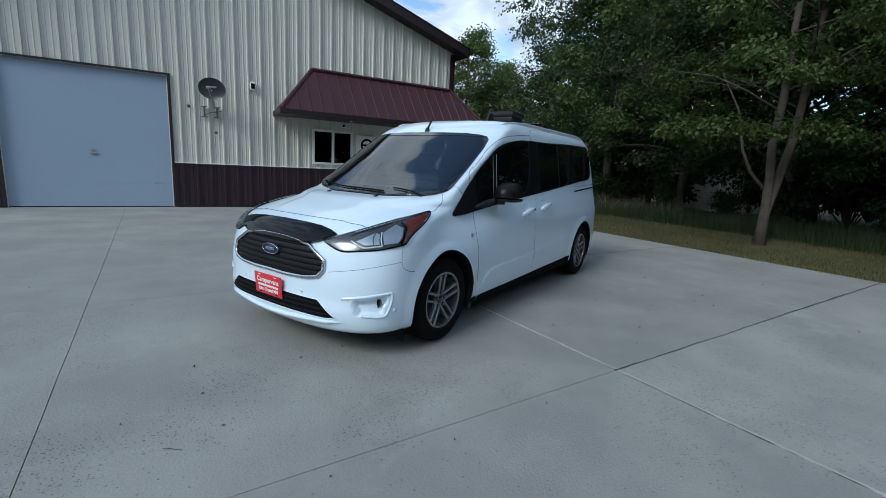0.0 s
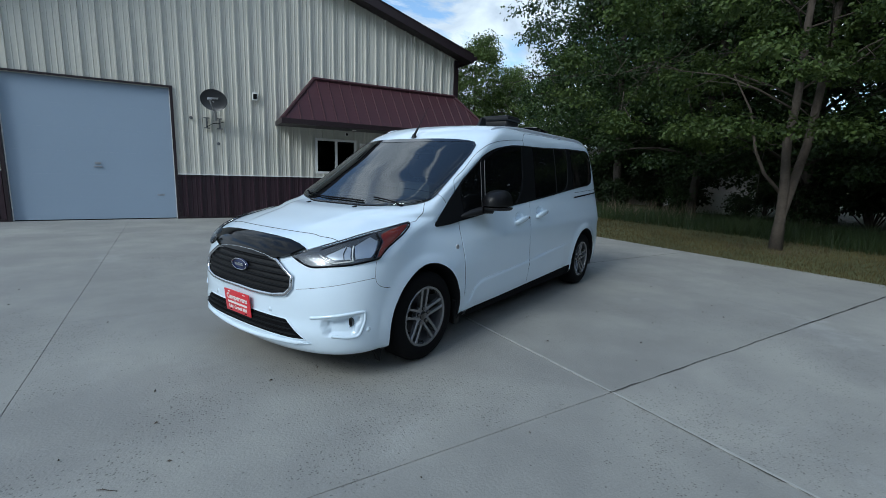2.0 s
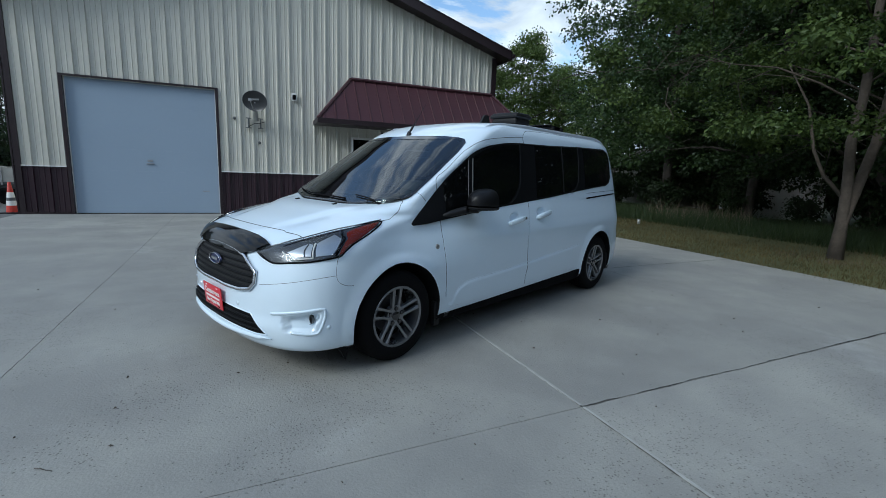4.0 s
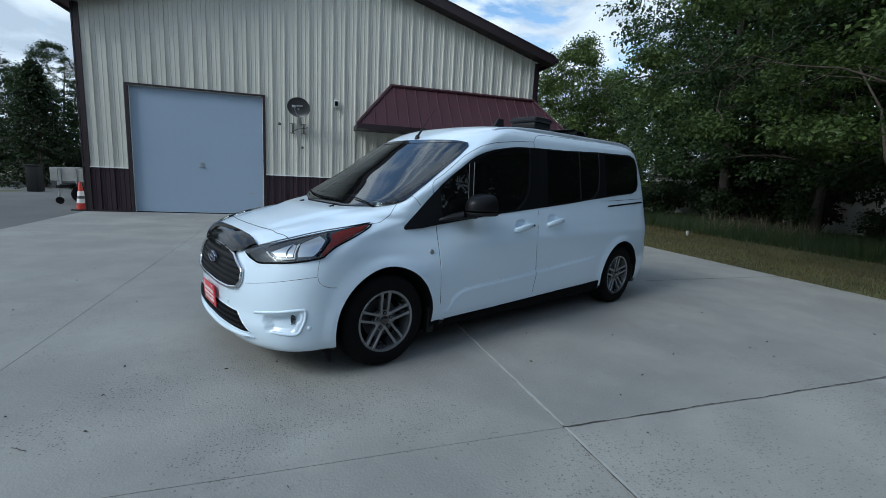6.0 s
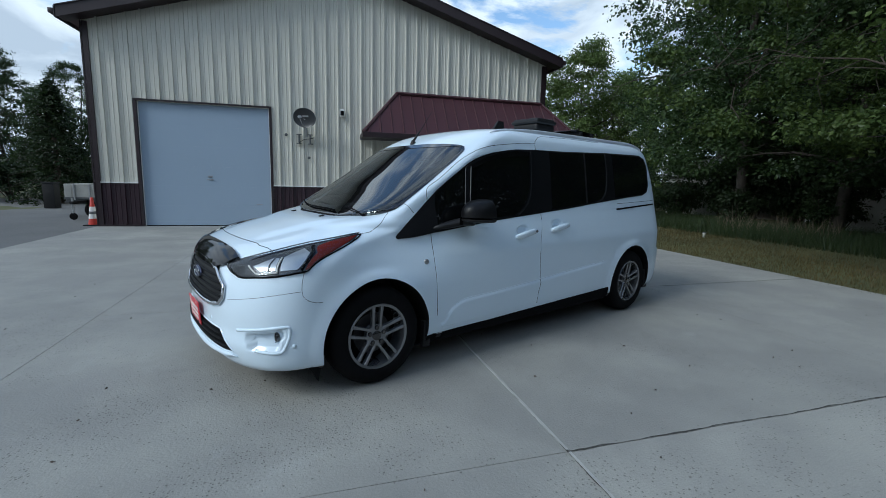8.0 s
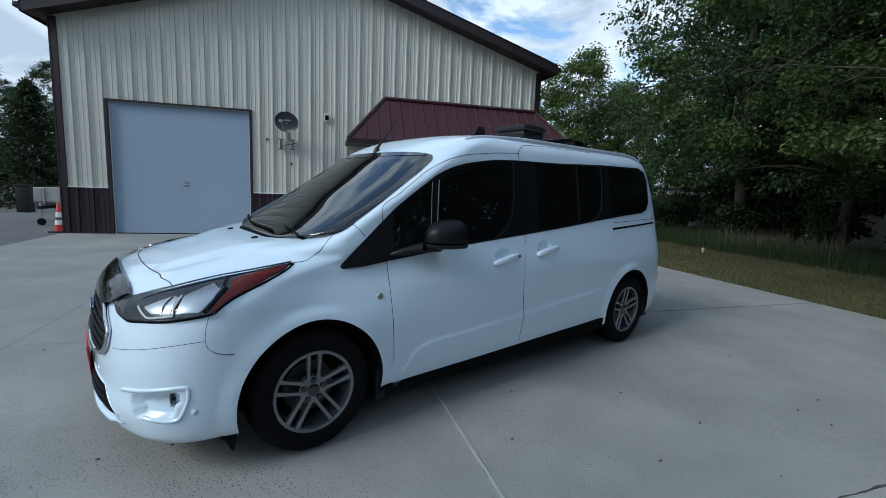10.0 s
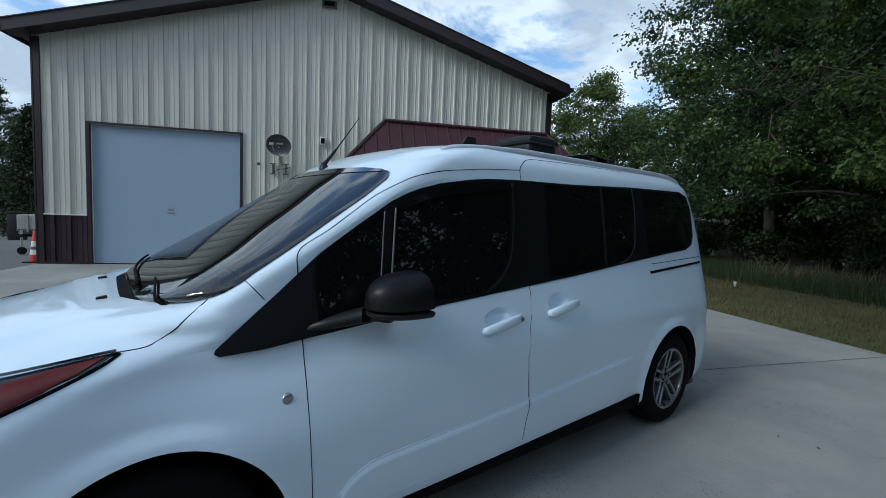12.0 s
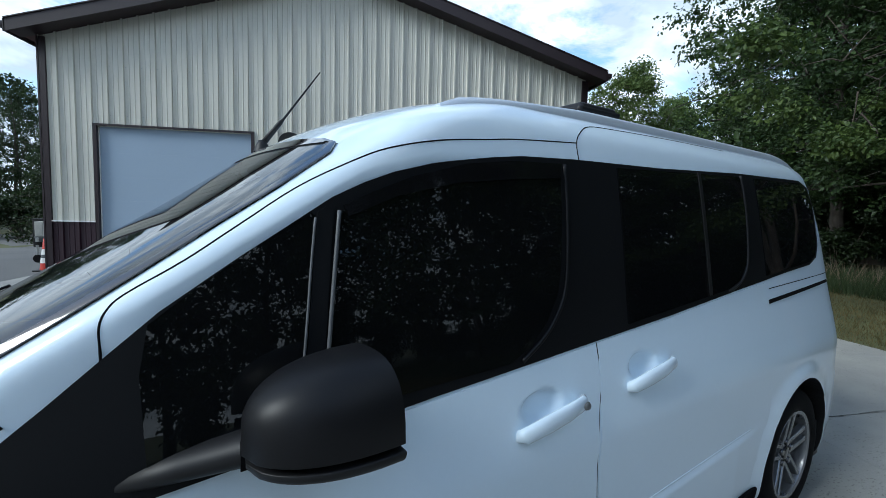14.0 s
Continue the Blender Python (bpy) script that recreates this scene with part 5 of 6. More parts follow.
def rib_breaks(x0, x1):
    """Sheet profile: a tall rib every foot with low ribs between."""
    pts = []
    k = math.floor((x0 - WEST) / RIB) - 1
    while WEST + k * RIB < x1 + RIB:
        b = WEST + k * RIB
        for dx, h in ((-.028, 0), (-.017, .042), (.013, .042), (.020, 0), (.088, 0), (.096, .009), (.108, .009), (.116, 0), (.186, 0), (.194, .009), (.206, .009), (.214, 0)):
            pts.append((b + dx, h))
        k += 1
    out = [p for p in pts if x0 < p[0] < x1]

    def height(x):
        for (xa, ha), (xb, hb) in zip(pts, pts[1:]):
            if xa <= x <= xb:
                return ha + (hb - ha) * (x - xa) / (xb - xa) if xb > xa else ha
        return 0
    extra = [e for e in (*GAR[:2], *WIN[:2], PEAK_X) if x0 < e < x1]
    xs = sorted([(x0, height(x0))] + out + [(x1, height(x1))] + [(e, height(e)) for e in extra])
    return xs


def sheet(x0, x1, z0, z1, mat, name, openings):
    """One ribbed steel sheet, cut round the openings and along the roof."""
    bm = bmesh.new()
    xs = rib_breaks(x0, x1)
    for (xa, ha), (xb, hb) in zip(xs, xs[1:]):
        if xb - xa < 1e-5:
            continue
        mid = (xa + xb) / 2
        spans = [(z0, None)]
        for o in openings:
            if o[0] < mid < o[1]:
                new_spans = []
                for lo, hi in spans:
                    top = hi if hi is not None else 99
                    if o[2] > lo:
                        new_spans.append((lo, min(o[2], top)))
                    if o[3] < top:
                        new_spans.append((max(o[3], lo), hi))
                spans = [s for s in new_spans if s[1] is None or s[1] - s[0] > .01]
        for lo, hi in spans:
            ta = min(z1, roof_under(xa)) if hi is None else min(hi, z1)
            tb = min(z1, roof_under(xb)) if hi is None else min(hi, z1)
            if min(ta, tb) - lo < .01:
                continue
            bm.faces.new([bm.verts.new(p) for p in ((xa, WALL_Y - ha, lo), (xb, WALL_Y - hb, lo), (xb, WALL_Y - hb, tb), (xa, WALL_Y - ha, ta))])
    bmesh.ops.remove_doubles(bm, verts=bm.verts, dist=1e-5)
    if not bm.faces:
        bm.free()
        return
    part(name, bm, mat, building)


def screws(z, x0, x1, mat):
    """A row of screw heads, one beside each tall rib."""
    bm = bmesh.new()
    x = WEST + RIB
    while x < EAST - .1:
        if x0 < x < x1 and not (GAR[0] < x < GAR[1] and z < GAR[3]):
            bmesh.ops.create_cone(bm, cap_ends=True, segments=6, radius1=.008, radius2=.006, depth=.006, matrix=pose(x + .045, WALL_Y - .003, z, 90, 0, 0))
        x += RIB
    tagged(part("screw_row", bm, mat, building), kind="stuff")


# trims, roof
def prism(poly, y0, y1):
    bm = bmesh.new()
    a = [bm.verts.new((x, y0, z)) for x, z in poly]
    b = [bm.verts.new((x, y1, z)) for x, z in poly]
    bm.faces.new(a)
    bm.faces.new(b[::-1])
    n = len(a)
    for i in range(n):
        bm.faces.new((a[i], b[i], b[(i + 1) % n], a[(i + 1) % n]))
    bmesh.ops.recalc_face_normals(bm, faces=bm.faces)
    return bm


OUT, FRONT = .30, .42
for s, edge in ((-1, WEST), (1, EAST)):
    tip_x, tip_z = edge + s * OUT, EAVE - PITCH * OUT
    top = roof_under(PEAK_X)
    part("roof_slope", prism([(tip_x, tip_z + .05), (PEAK_X, top + .05), (PEAK_X, top + .20), (tip_x, tip_z + .20)], WALL_Y - FRONT, BACK + .3), M_MAROON_ROOF, building, "maroon steel roof")
    part("rake_board", prism([(tip_x - s * .0, tip_z - .02), (PEAK_X, top - .02), (PEAK_X, top + .215), (tip_x, tip_z + .215)], WALL_Y - FRONT - .03, WALL_Y - FRONT - .002), M_TRIM, building, "dark maroon rake board")
    part("rake_cap", prism([(tip_x, tip_z + .215), (PEAK_X, top + .215), (PEAK_X, top + .235), (tip_x, tip_z + .235)], WALL_Y - FRONT - .05, WALL_Y - FRONT + .12), M_TRIM, building)
    part("soffit", prism([(tip_x, tip_z), (PEAK_X, top), (PEAK_X, top + .046), (tip_x, tip_z + .046)], WALL_Y - FRONT, WALL_Y - .036), M_TRIM, building, "dark soffit under the roof overhang")
    part("eave_fascia", box(tip_x - .02, WALL_Y - FRONT - .03, tip_z - .02, tip_x + .02, BACK, tip_z + .21), M_TRIM, building)
    part("gutter", box(tip_x + (s * .02 if s > 0 else -.13), WALL_Y - FRONT - .03, tip_z + .06, tip_x + (.13 if s > 0 else -.02), BACK, tip_z + .17, .02), M_TRIM, building, angle=40)
    x0, x1 = (WEST - .03, WEST + .12) if s < 0 else (EAST - .12, EAST + .03)
    part("corner_trim", box(x0, WALL_Y - .042, 0, x1, WALL_Y + .12, EAVE - .02), M_TRIM, building, "dark maroon corner trim")
part("drip_cap", box(WEST + .12, WALL_Y - .044, BAND_Z - .012, GAR[0] - .052, WALL_Y - .001, BAND_Z + .012), M_VINYL, building)
part("drip_cap", box(GAR[1] + .052, WALL_Y - .044, BAND_Z - .012, EAST - .12, WALL_Y - .001, BAND_Z + .012), M_VINYL, building)
part("base_trim", box(GAR[1] + .052, WALL_Y - .042, 0, EAST - .12, WALL_Y - .002, .05), M_TRIM, building)
part("base_trim", box(WEST + .12, WALL_Y - .042, 0, GAR[0] - .052, WALL_Y - .002, .05), M_TRIM, building)

# overhead door
gd = thing("garage_door", pose(0, 0, 0), "closed white sectional overhead door in dark trim", "garage door")
h = (GAR[3] - .05) / 6
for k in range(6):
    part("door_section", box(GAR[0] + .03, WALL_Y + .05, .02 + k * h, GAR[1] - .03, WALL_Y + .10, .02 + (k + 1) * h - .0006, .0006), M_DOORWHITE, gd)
part("bottom_seal", box(GAR[0] + .03, WALL_Y + .045, 0, GAR[1] - .03, WALL_Y + .095, .022), M_SEAM, gd, "black rubber seal")
part("jamb_trim", box(GAR[0] - .05, WALL_Y - .043, 0, GAR[0] + .012, WALL_Y + .12, GAR[3] + .01), M_TRIM, gd, "dark jamb trim")
part("jamb_trim", box(GAR[1] - .012, WALL_Y - .043, 0, GAR[1] + .05, WALL_Y + .12, GAR[3] + .01), M_TRIM, gd, "dark jamb trim")
part("head_trim", box(GAR[0] - .05, WALL_Y - .046, GAR[3] + .011, GAR[1] + .05, WALL_Y + .12, GAR[3] + .052), M_TRIM, gd, "dark head trim")
for s, x in ((-1, GAR[0]), (1, GAR[1])):
    part("weather_strip", box(x - .03 if s > 0 else x + .013, WALL_Y + .03, .01, x - .013 if s > 0 else x + .03, WALL_Y + .048, GAR[3] - .01), M_VINYL, gd)
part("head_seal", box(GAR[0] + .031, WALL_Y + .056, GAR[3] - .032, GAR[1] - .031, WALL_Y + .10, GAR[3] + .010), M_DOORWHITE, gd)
part("lift_handle", box(-1.32, WALL_Y + .025, 1.20, -1.17, WALL_Y + .05, 1.225, .006), M_STEEL, gd, angle=40)
part("lock_plate", box(-1.30, WALL_Y + .04, 1.26, -1.19, WALL_Y + .05, 1.31, .002), M_STEEL, gd)
part("maker_plate", box(-.15, WALL_Y + .046, .56, .0, WALL_Y + .05, .585), M_STEEL, gd)

# window and poster
wn = thing("window_1", pose(0, 0, 0), "white vinyl sliding window with dark glass", "window", kind="structure")
x0, x1, z0, z1 = WIN
for a in ((x0, z0, x1, z0 + .06), (x0, z1 - .06, x1, z1), (x0, z0 + .06, x0 + .06, z1 - .06), (x1 - .06, z0 + .06, x1, z1 - .06), ((x0 + x1) / 2 - .03, z0 + .06, (x0 + x1) / 2 + .03, z1 - .06)):
    part("window_frame", box(a[0], WALL_Y - .05, a[1], a[2], WALL_Y + .06, a[3], .004), M_VINYL, wn)
M_PANE = glass_material("dark_window_glass", (0.03, 0.033, 0.033), ior=1.4, both=False)
for a, b in ((x0 + .06, (x0 + x1) / 2 - .03), ((x0 + x1) / 2 + .03, x1 - .06)):
    part("pane", box(a, WALL_Y + .01, z0 + .06, b, WALL_Y + .016, z1 - .06), M_PANE, wn)
part("room_dark", box(x0, WALL_Y + .5, z0 - .1, x1, WALL_Y + .52, z1 + .1), M_DASH, wn, "dim room behind the glass")
ps = thing("poster", pose(0, 0, 0), "white square poster with dark round emblem on wall", "poster")
part("poster_sheet", box(4.86, WALL_Y - .047, 1.50, 5.52, WALL_Y - .034, 2.07, .002), M_WHITE, ps)
bm = lathe([(.13, 0), (.16, -.003), (.19, 0)], 32)
bmesh.ops.transform(bm, matrix=pose(5.19, WALL_Y - .048, 1.80), verts=bm.verts)
part("emblem_ring", bm, M_SEAM, ps)
part("emblem_bar", box(5.03, WALL_Y - .051, 1.77, 5.35, WALL_Y - .047, 1.83), M_SEAM, ps)
part("emblem_patch", box(5.12, WALL_Y - .0515, 1.66, 5.26, WALL_Y - .0475, 1.76), M_ORANGE, ps)

# hipped awning
AW0, AW1, AWT, AWB, RUN = 2.59, 8.95, 3.68, 2.50, .95
aw = thing("awning", pose(0, 0, 0), "maroon ribbed steel awning with hipped ends on the wall", "awning")
yb = WALL_Y - .034


def awning_face(points, name, mat, thick=.02):
    bm = bmesh.new()
    f = bm.faces.new([bm.verts.new(p) for p in points])
    r = bmesh.ops.extrude_face_region(bm, geom=[f])
    for q in r["geom"]:
        if isinstance(q, bmesh.types.BMVert):
            q.co.z -= thick
    bmesh.ops.recalc_face_normals(bm, faces=bm.faces)
    return part(name, bm, mat, aw)


AR0, AR1 = AW0 + 1.0, AW1 - 1.0
FL, FR, BL, BR = Vector((AW0, yb - RUN, AWB)), Vector((AW1, yb - RUN, AWB)), Vector((AW0, yb, AWB)), Vector((AW1, yb, AWB))
TL, TR = Vector((AR0, yb, AWT)), Vector((AR1, yb, AWT))
awning_face((FL, FR, TR, TL), "front_slope", M_MAROON_ROOF)
awning_face((BL, FL, TL), "hip_end", M_MAROON_ROOF)
awning_face((FR, BR, TR), "hip_end", M_MAROON_ROOF)
x = AW0 + .15
while x < AW1 - .05:
    k = min(1.0, (x - AW0) / 1.0, (AW1 - x) / 1.0)
    a = Vector((x, yb - RUN, AWB + .008))
    b = a + (Vector((x, yb, AWT + .008)) - a) * k
    bm = bmesh.new()
    add_tube(bm, [a, b], .020, 6)
    bmesh.ops.recalc_face_normals(bm, faces=bm.faces)
    part("standing_seam", bm, M_MAROON_ROOF, aw)
    x += RIB
for a, b in ((FL, TL), (FR, TR)):
    part("hip_cap", tube([a + Vector((0, 0, .012)), b + Vector((0, 0, .012))], .045, 6), M_MAROON_ROOF, aw)
part("ridge_cap", tube([TL + Vector((0, -.03, .01)), TR + Vector((0, -.03, .01))], .045, 6), M_MAROON_ROOF, aw)
part("fascia", box(AW0 - .02, yb - RUN - .03, AWB - .11, AW1 + .02, yb - RUN, AWB + .02, .006), M_TRIM, aw, "dark fascia")
part("fascia", box(AW0 - .02, yb - RUN, AWB - .11, AW0 + .012, yb, AWB + .01, .006), M_TRIM, aw)
part("fascia", box(AW1 - .012, yb - RUN, AWB - .11, AW1 + .02, yb, AWB + .01, .006), M_TRIM, aw)
part("awning_soffit", box(AW0 + .013, yb - RUN + .001, AWB - .105, AW1 - .013, yb, AWB - .085), M_TRIM, aw)
for x in (4.55, 6.6):
    part("down_light", lathe([(0, -.12), (.05, -.12), (.06, -.106), (.062, -.10)], 20, "z"), M_VINYL, aw).matrix_basis = pose(x, yb - RUN * .5, AWB)

# dish on its wall brackets
ds = thing("satellite_dish", pose(1.14, 12.36, 2.84), "dark grey satellite dish on two wall brackets", "satellite dish")
bm = lathe([(0, .045), (.10, .042), (.20, .028), (.27, .006), (.30, -.012), (.305, -.006), (.275, .014), (.20, .038), (.10, .052), (0, .055)], 40)
for v in bm.verts:
    v.co.z *= .82
d = part("reflector", bm, M_DISH, ds, "dark grey oval reflector", angle=50)
d.matrix_basis = pose(0, 0, 0, 18, 0, -22)
part("dish_mark", box(-.06, .016, .015, .10, .0215, .055, .002), M_STEEL, d, "pale mark")
part("feed_arm", tube([(.0, .05, -.22), (-.05, -.22, -.20), (-.10, -.38, -.05)], .012, 8), M_STEEL, ds)
part("feed_horn", box(-.15, -.42, -.06, -.05, -.36, .0, .02), M_STEEL, ds, "grey feed horn", angle=40)
part("mast", tube([(0, .06, -.02), (.02, .20, -.10), (.05, .25, -.45)], .025, 10), M_STEEL, ds, smooth=True)
for x in (-.16, .12):
    part("wall_bracket", box(x - .02, .32, -.62, x + .02, .405, -.40, .004), M_GREY, ds)
    part("bracket_foot", box(x - .065, .33, -.64, x + .065, .405, -.62), M_GREY, ds)
    part("bracket_foot", box(x - .065, .33, -.40, x + .065, .405, -.38), M_GREY, ds)
part("cable", tube([(-.16, .30, -.60), (-.02, .26, -.52), (.12, .30, -.50), (.22, .33, -.46)], .008, 6), M_SEAM, ds)


def wall_fitting(name, x, z, w, hgt, label, cat, mat):
    t = thing(name, pose(x, WALL_Y - .033, z), label, cat)
    part("housing", box(-w / 2, -.06, -hgt / 2, w / 2, 0, hgt / 2, .01), mat, t, angle=40)
    part("face", box(-w * .36, -.066, -hgt * .36, w * .36, -.0605, hgt * .30), M_SEAM, t)


wall_fitting("wall_sensor", 2.10, 3.07, .13, .19, "small white and dark sensor box on wall", "sensor", M_VINYL)
wall_fitting("wall_camera", 4.47, 2.30, .07, .10, "small pale camera under the awning", "camera", M_VINYL)
wall_fitting("wall_light", 2.20, 6.27, .34, .16, "small dark flood light on gable", "light", M_GREY)
for i, (x, z) in enumerate(((.65, 2.43), (1.22, 1.85))):
    t = thing("wall_tap", pose(x, WALL_Y - .033, z), "small dark grey wall fitting with stub", "wall fitting", "wall fittings")
    bm = lathe([(0, -.07), (.012, -.07), (.014, -.03), (.026, -.024), (.029, 0)], 16)
    part("stub", bm, M_GREY, t, angle=40)
    part("flange", lathe([(0, -.010), (.034, -.010), (.038, 0)], 16), M_GREY, t, angle=40)

# traffic cone
cn = thing("traffic_cone", pose(-4.08, 13.2, -.022), "red-orange traffic cone with white bands", "traffic cone")
part("cone_body", lathe([(.112, .03), (.028, .70), (.02, .71), (0, .71)], 28, "z"), M_ORANGE, cn, angle=40)
part("cone_base", box(-.17, -.17, 0, .17, .17, .03, .008), M_BLACK, cn, angle=40)
for z0, z1, mat in ((.18, .29, M_WHITE), (.29, .36, M_GREY), (.36, .48, M_WHITE)):
    part("cone_band", lathe([(.1155 - (z0 - .03) * .1254, z0), (.1155 - (z1 - .03) * .1254, z1)], 28, "z"), mat, cn, "reflective band", smooth=True)

# utility trailer behind the corner
tr = thing("utility_trailer", pose(-4.80, 16.30, -.022), "small pale utility trailer parked beside the building", "trailer")
part("side_panel", box(-.70, -.83, .60, 1.1, -.79, .97, .006), M_PANEL, tr)
part("side_panel", box(-.70, .79, .60, 1.1, .83, .97, .006), M_PANEL, tr)
part("end_panel", box(-.74, -.83, .60, -.701, .83, .97, .006), M_PANEL, tr)
part("tool_box", box(-.95, -.80, .60, -.76, .60, .985, .012), M_PANEL, tr, "pale upright box on the tongue end")
for x in (-.68, -.30, .10, .50):
    part("stake", box(x - .02, -.85, .52, x + .02, -.831, .98, .003), M_STEEL, tr)
part("bed", box(-.95, -.83, .55, 1.1, .83, .598), M_GREY, tr)
for y in (-.75, .70):
    part("chassis_rail", box(-.95, y, .44, 1.1, y + .06, .548), M_GREY, tr)
    part("leaf_spring", tube([(-.35, y + .03, .45), (-.12, y + .03, .30), (.10, y + .03, .26), (.32, y + .03, .30), (.55, y + .03, .45)], .022, 6), M_STEEL, tr)
part("axle", tube([(.10, -.80, .24), (.10, .80, .24)], .03, 8), M_BLACK, tr)
for y in (-.87, .87):
    for x in (-.20, .28):
        w = part("trailer_wheel", lathe([(0, -.05), (.10, -.06), (.15, -.08), (.215, -.07), (.23, -.04), (.23, .04), (.215, .07), (.15, .08), (.10, .06), (0, .05)], 28), M_RUBBER, tr, smooth=True)
        w.location = (x, y, .23)
part("tongue", box(-.46, -1.62, .44, -.38, -.75, .52, .006), M_BLACK, tr)
part("jack", tube([(-.42, -1.55, .62), (-.42, -1.55, .10)], .03, 8), M_STEEL, tr)
w = part("jack_wheel", lathe([(0, -.03), (.09, -.03), (.10, 0), (.09, .03), (0, .03)], 20), M_RUBBER, tr)
w.location = (-.42, -1.55, .10)
bn = thing("black_bin", pose(-8.0, 19.4, -.022), "dark wheeled bin beyond the trailer", "bin")
part("bin_body", box(-.18, -.2, .0, .18, .2, .90, .03), M_BLACK, bn, angle=40)
part("bin_lid", box(-.20, -.22, .90, .20, .22, .95, .02), M_BLACK, bn, angle=40)

# pale outbuilding beyond the wood
ob2 = thing("outbuilding", pose(27, 20.5, 0, 0, 0, 25), "long pale outbuilding glimpsed beyond the trees", "building")
part("wall", box(-7, -3, -.1, 7, 3, 1.9), M_PANEL, ob2)
part("roof", prism([(-3.4, 1.9), (3.4, 1.9), (0, 3.1)], -7.3, 7.3), M_PANEL, ob2).matrix_basis = pose(0, 0, 0, 0, 0, 90)
for i in range(4):
    part("window", box(-5.5 + i * 3, -3.04, .8, -4.3 + i * 3, -2.99, 1.6), M_DASH, ob2)

# utility pole across the road, mirrored in the van's glass
up = thing("utility_pole", pose(20.0, -13.0, 0), "weathered wooden utility pole with a cross arm", "utility pole")
part("pole", tube([(0, 0, -.05), (.15, 0, 5), (.3, 0, 9.2)], [.17, .14, .10], 12), M_BARK, up, smooth=True)
part("cross_arm", box(-.9, -.06, 8.6, 1.5, .06, 8.75, .01, pose(0, 0, 0, 0, 0, 40)), M_BARK, up)
for x in (-.75, -.35, .95, 1.35):
    part("insulator", lathe([(0, .16), (.04, .14), (.05, .06), (.02, 0)], 12, "z"), M_GREY, up).matrix_basis = pose(0, 0, 0, 0, 0, 40) @ pose(x, 0, 8.75)

# a dry twig on the drive
tw = thing("twig", pose(.184, 2.185, .006, 0, 0, -29) @ Matrix.Scale(.55, 4), "short dry brown twig lying on the concrete", "twig")
part("stick", tube([(-.075, 0, 0), (-.02, .006, .001), (.03, -.002, 0), (.075, .004, 0)], [.003, .0035, .003, .002], 6), M_BARK, tw, smooth=True)
part("side_shoot", tube([(-.02, .006, .001), (-.045, .018, .001)], [.002, .0012], 5), M_BARK, tw)


# dry seeds and leaf bits scattered over the drive
bm = bmesh.new()
rl = random.Random(17)
for _ in range(70):
    x, y, a, q = rl.uniform(-1.5, 7.5), rl.uniform(.2, 8), rl.uniform(0, 6.28), rl.uniform(.006, .016)
    c, d = math.cos(a) * q, math.sin(a) * q
    vs = [bm.verts.new(co) for co in ((x - c, y - d, .006), (x + d * .4, y - c * .4, .006), (x + c, y + d, .010), (x - d * .4, y + c * .4, .006), (x, y, .015))]
    for k in range(4):
        bm.faces.new((vs[k], vs[(k + 1) % 4], vs[4]))
tagged(part("leaf_litter", bm, M_BARK), "dry brown seeds and leaf bits on concrete", "litter", kind="stuff")

# lap-sided shed in the wood's shade
sh = thing("shed", pose(20.6, 11.2, 0, 0, 0, 28), "white lap-sided shed glimpsed behind the trees", "shed")
part("shed_wall", box(-.97, -1.2, -.05, .97, 1.2, 1.9), M_VINYL, sh)
for k in range(9):
    part("lap_board", box(-1.02, -1.25, .02 + k * .2, -.965, 1.25, .21 + k * .2, .004, pose(0, 0, 0, 0, 0, 0)), M_VINYL, sh)
part("shed_roof", prism([(-1.2, 1.88), (1.2, 1.88), (0, 2.5)], -1.4, 1.4), M_GREY, sh)

# white cup left on the grass
wc = thing("paper_cup", pose(11.66, 9.92, -.02), "small white cup lying on the mown grass", "cup")
part("cup_body", lathe([(0, 0), (.032, 0), (.045, .13), (.047, .132), (.042, .13), (.03, .01), (0, .01)], 20, "z"), M_WHITE, wc, smooth=True)
part("cup_lid", lathe([(.048, .13), (.046, .142), (.03, .146), (0, .146)], 20, "z"), M_GREY, wc, smooth=True)


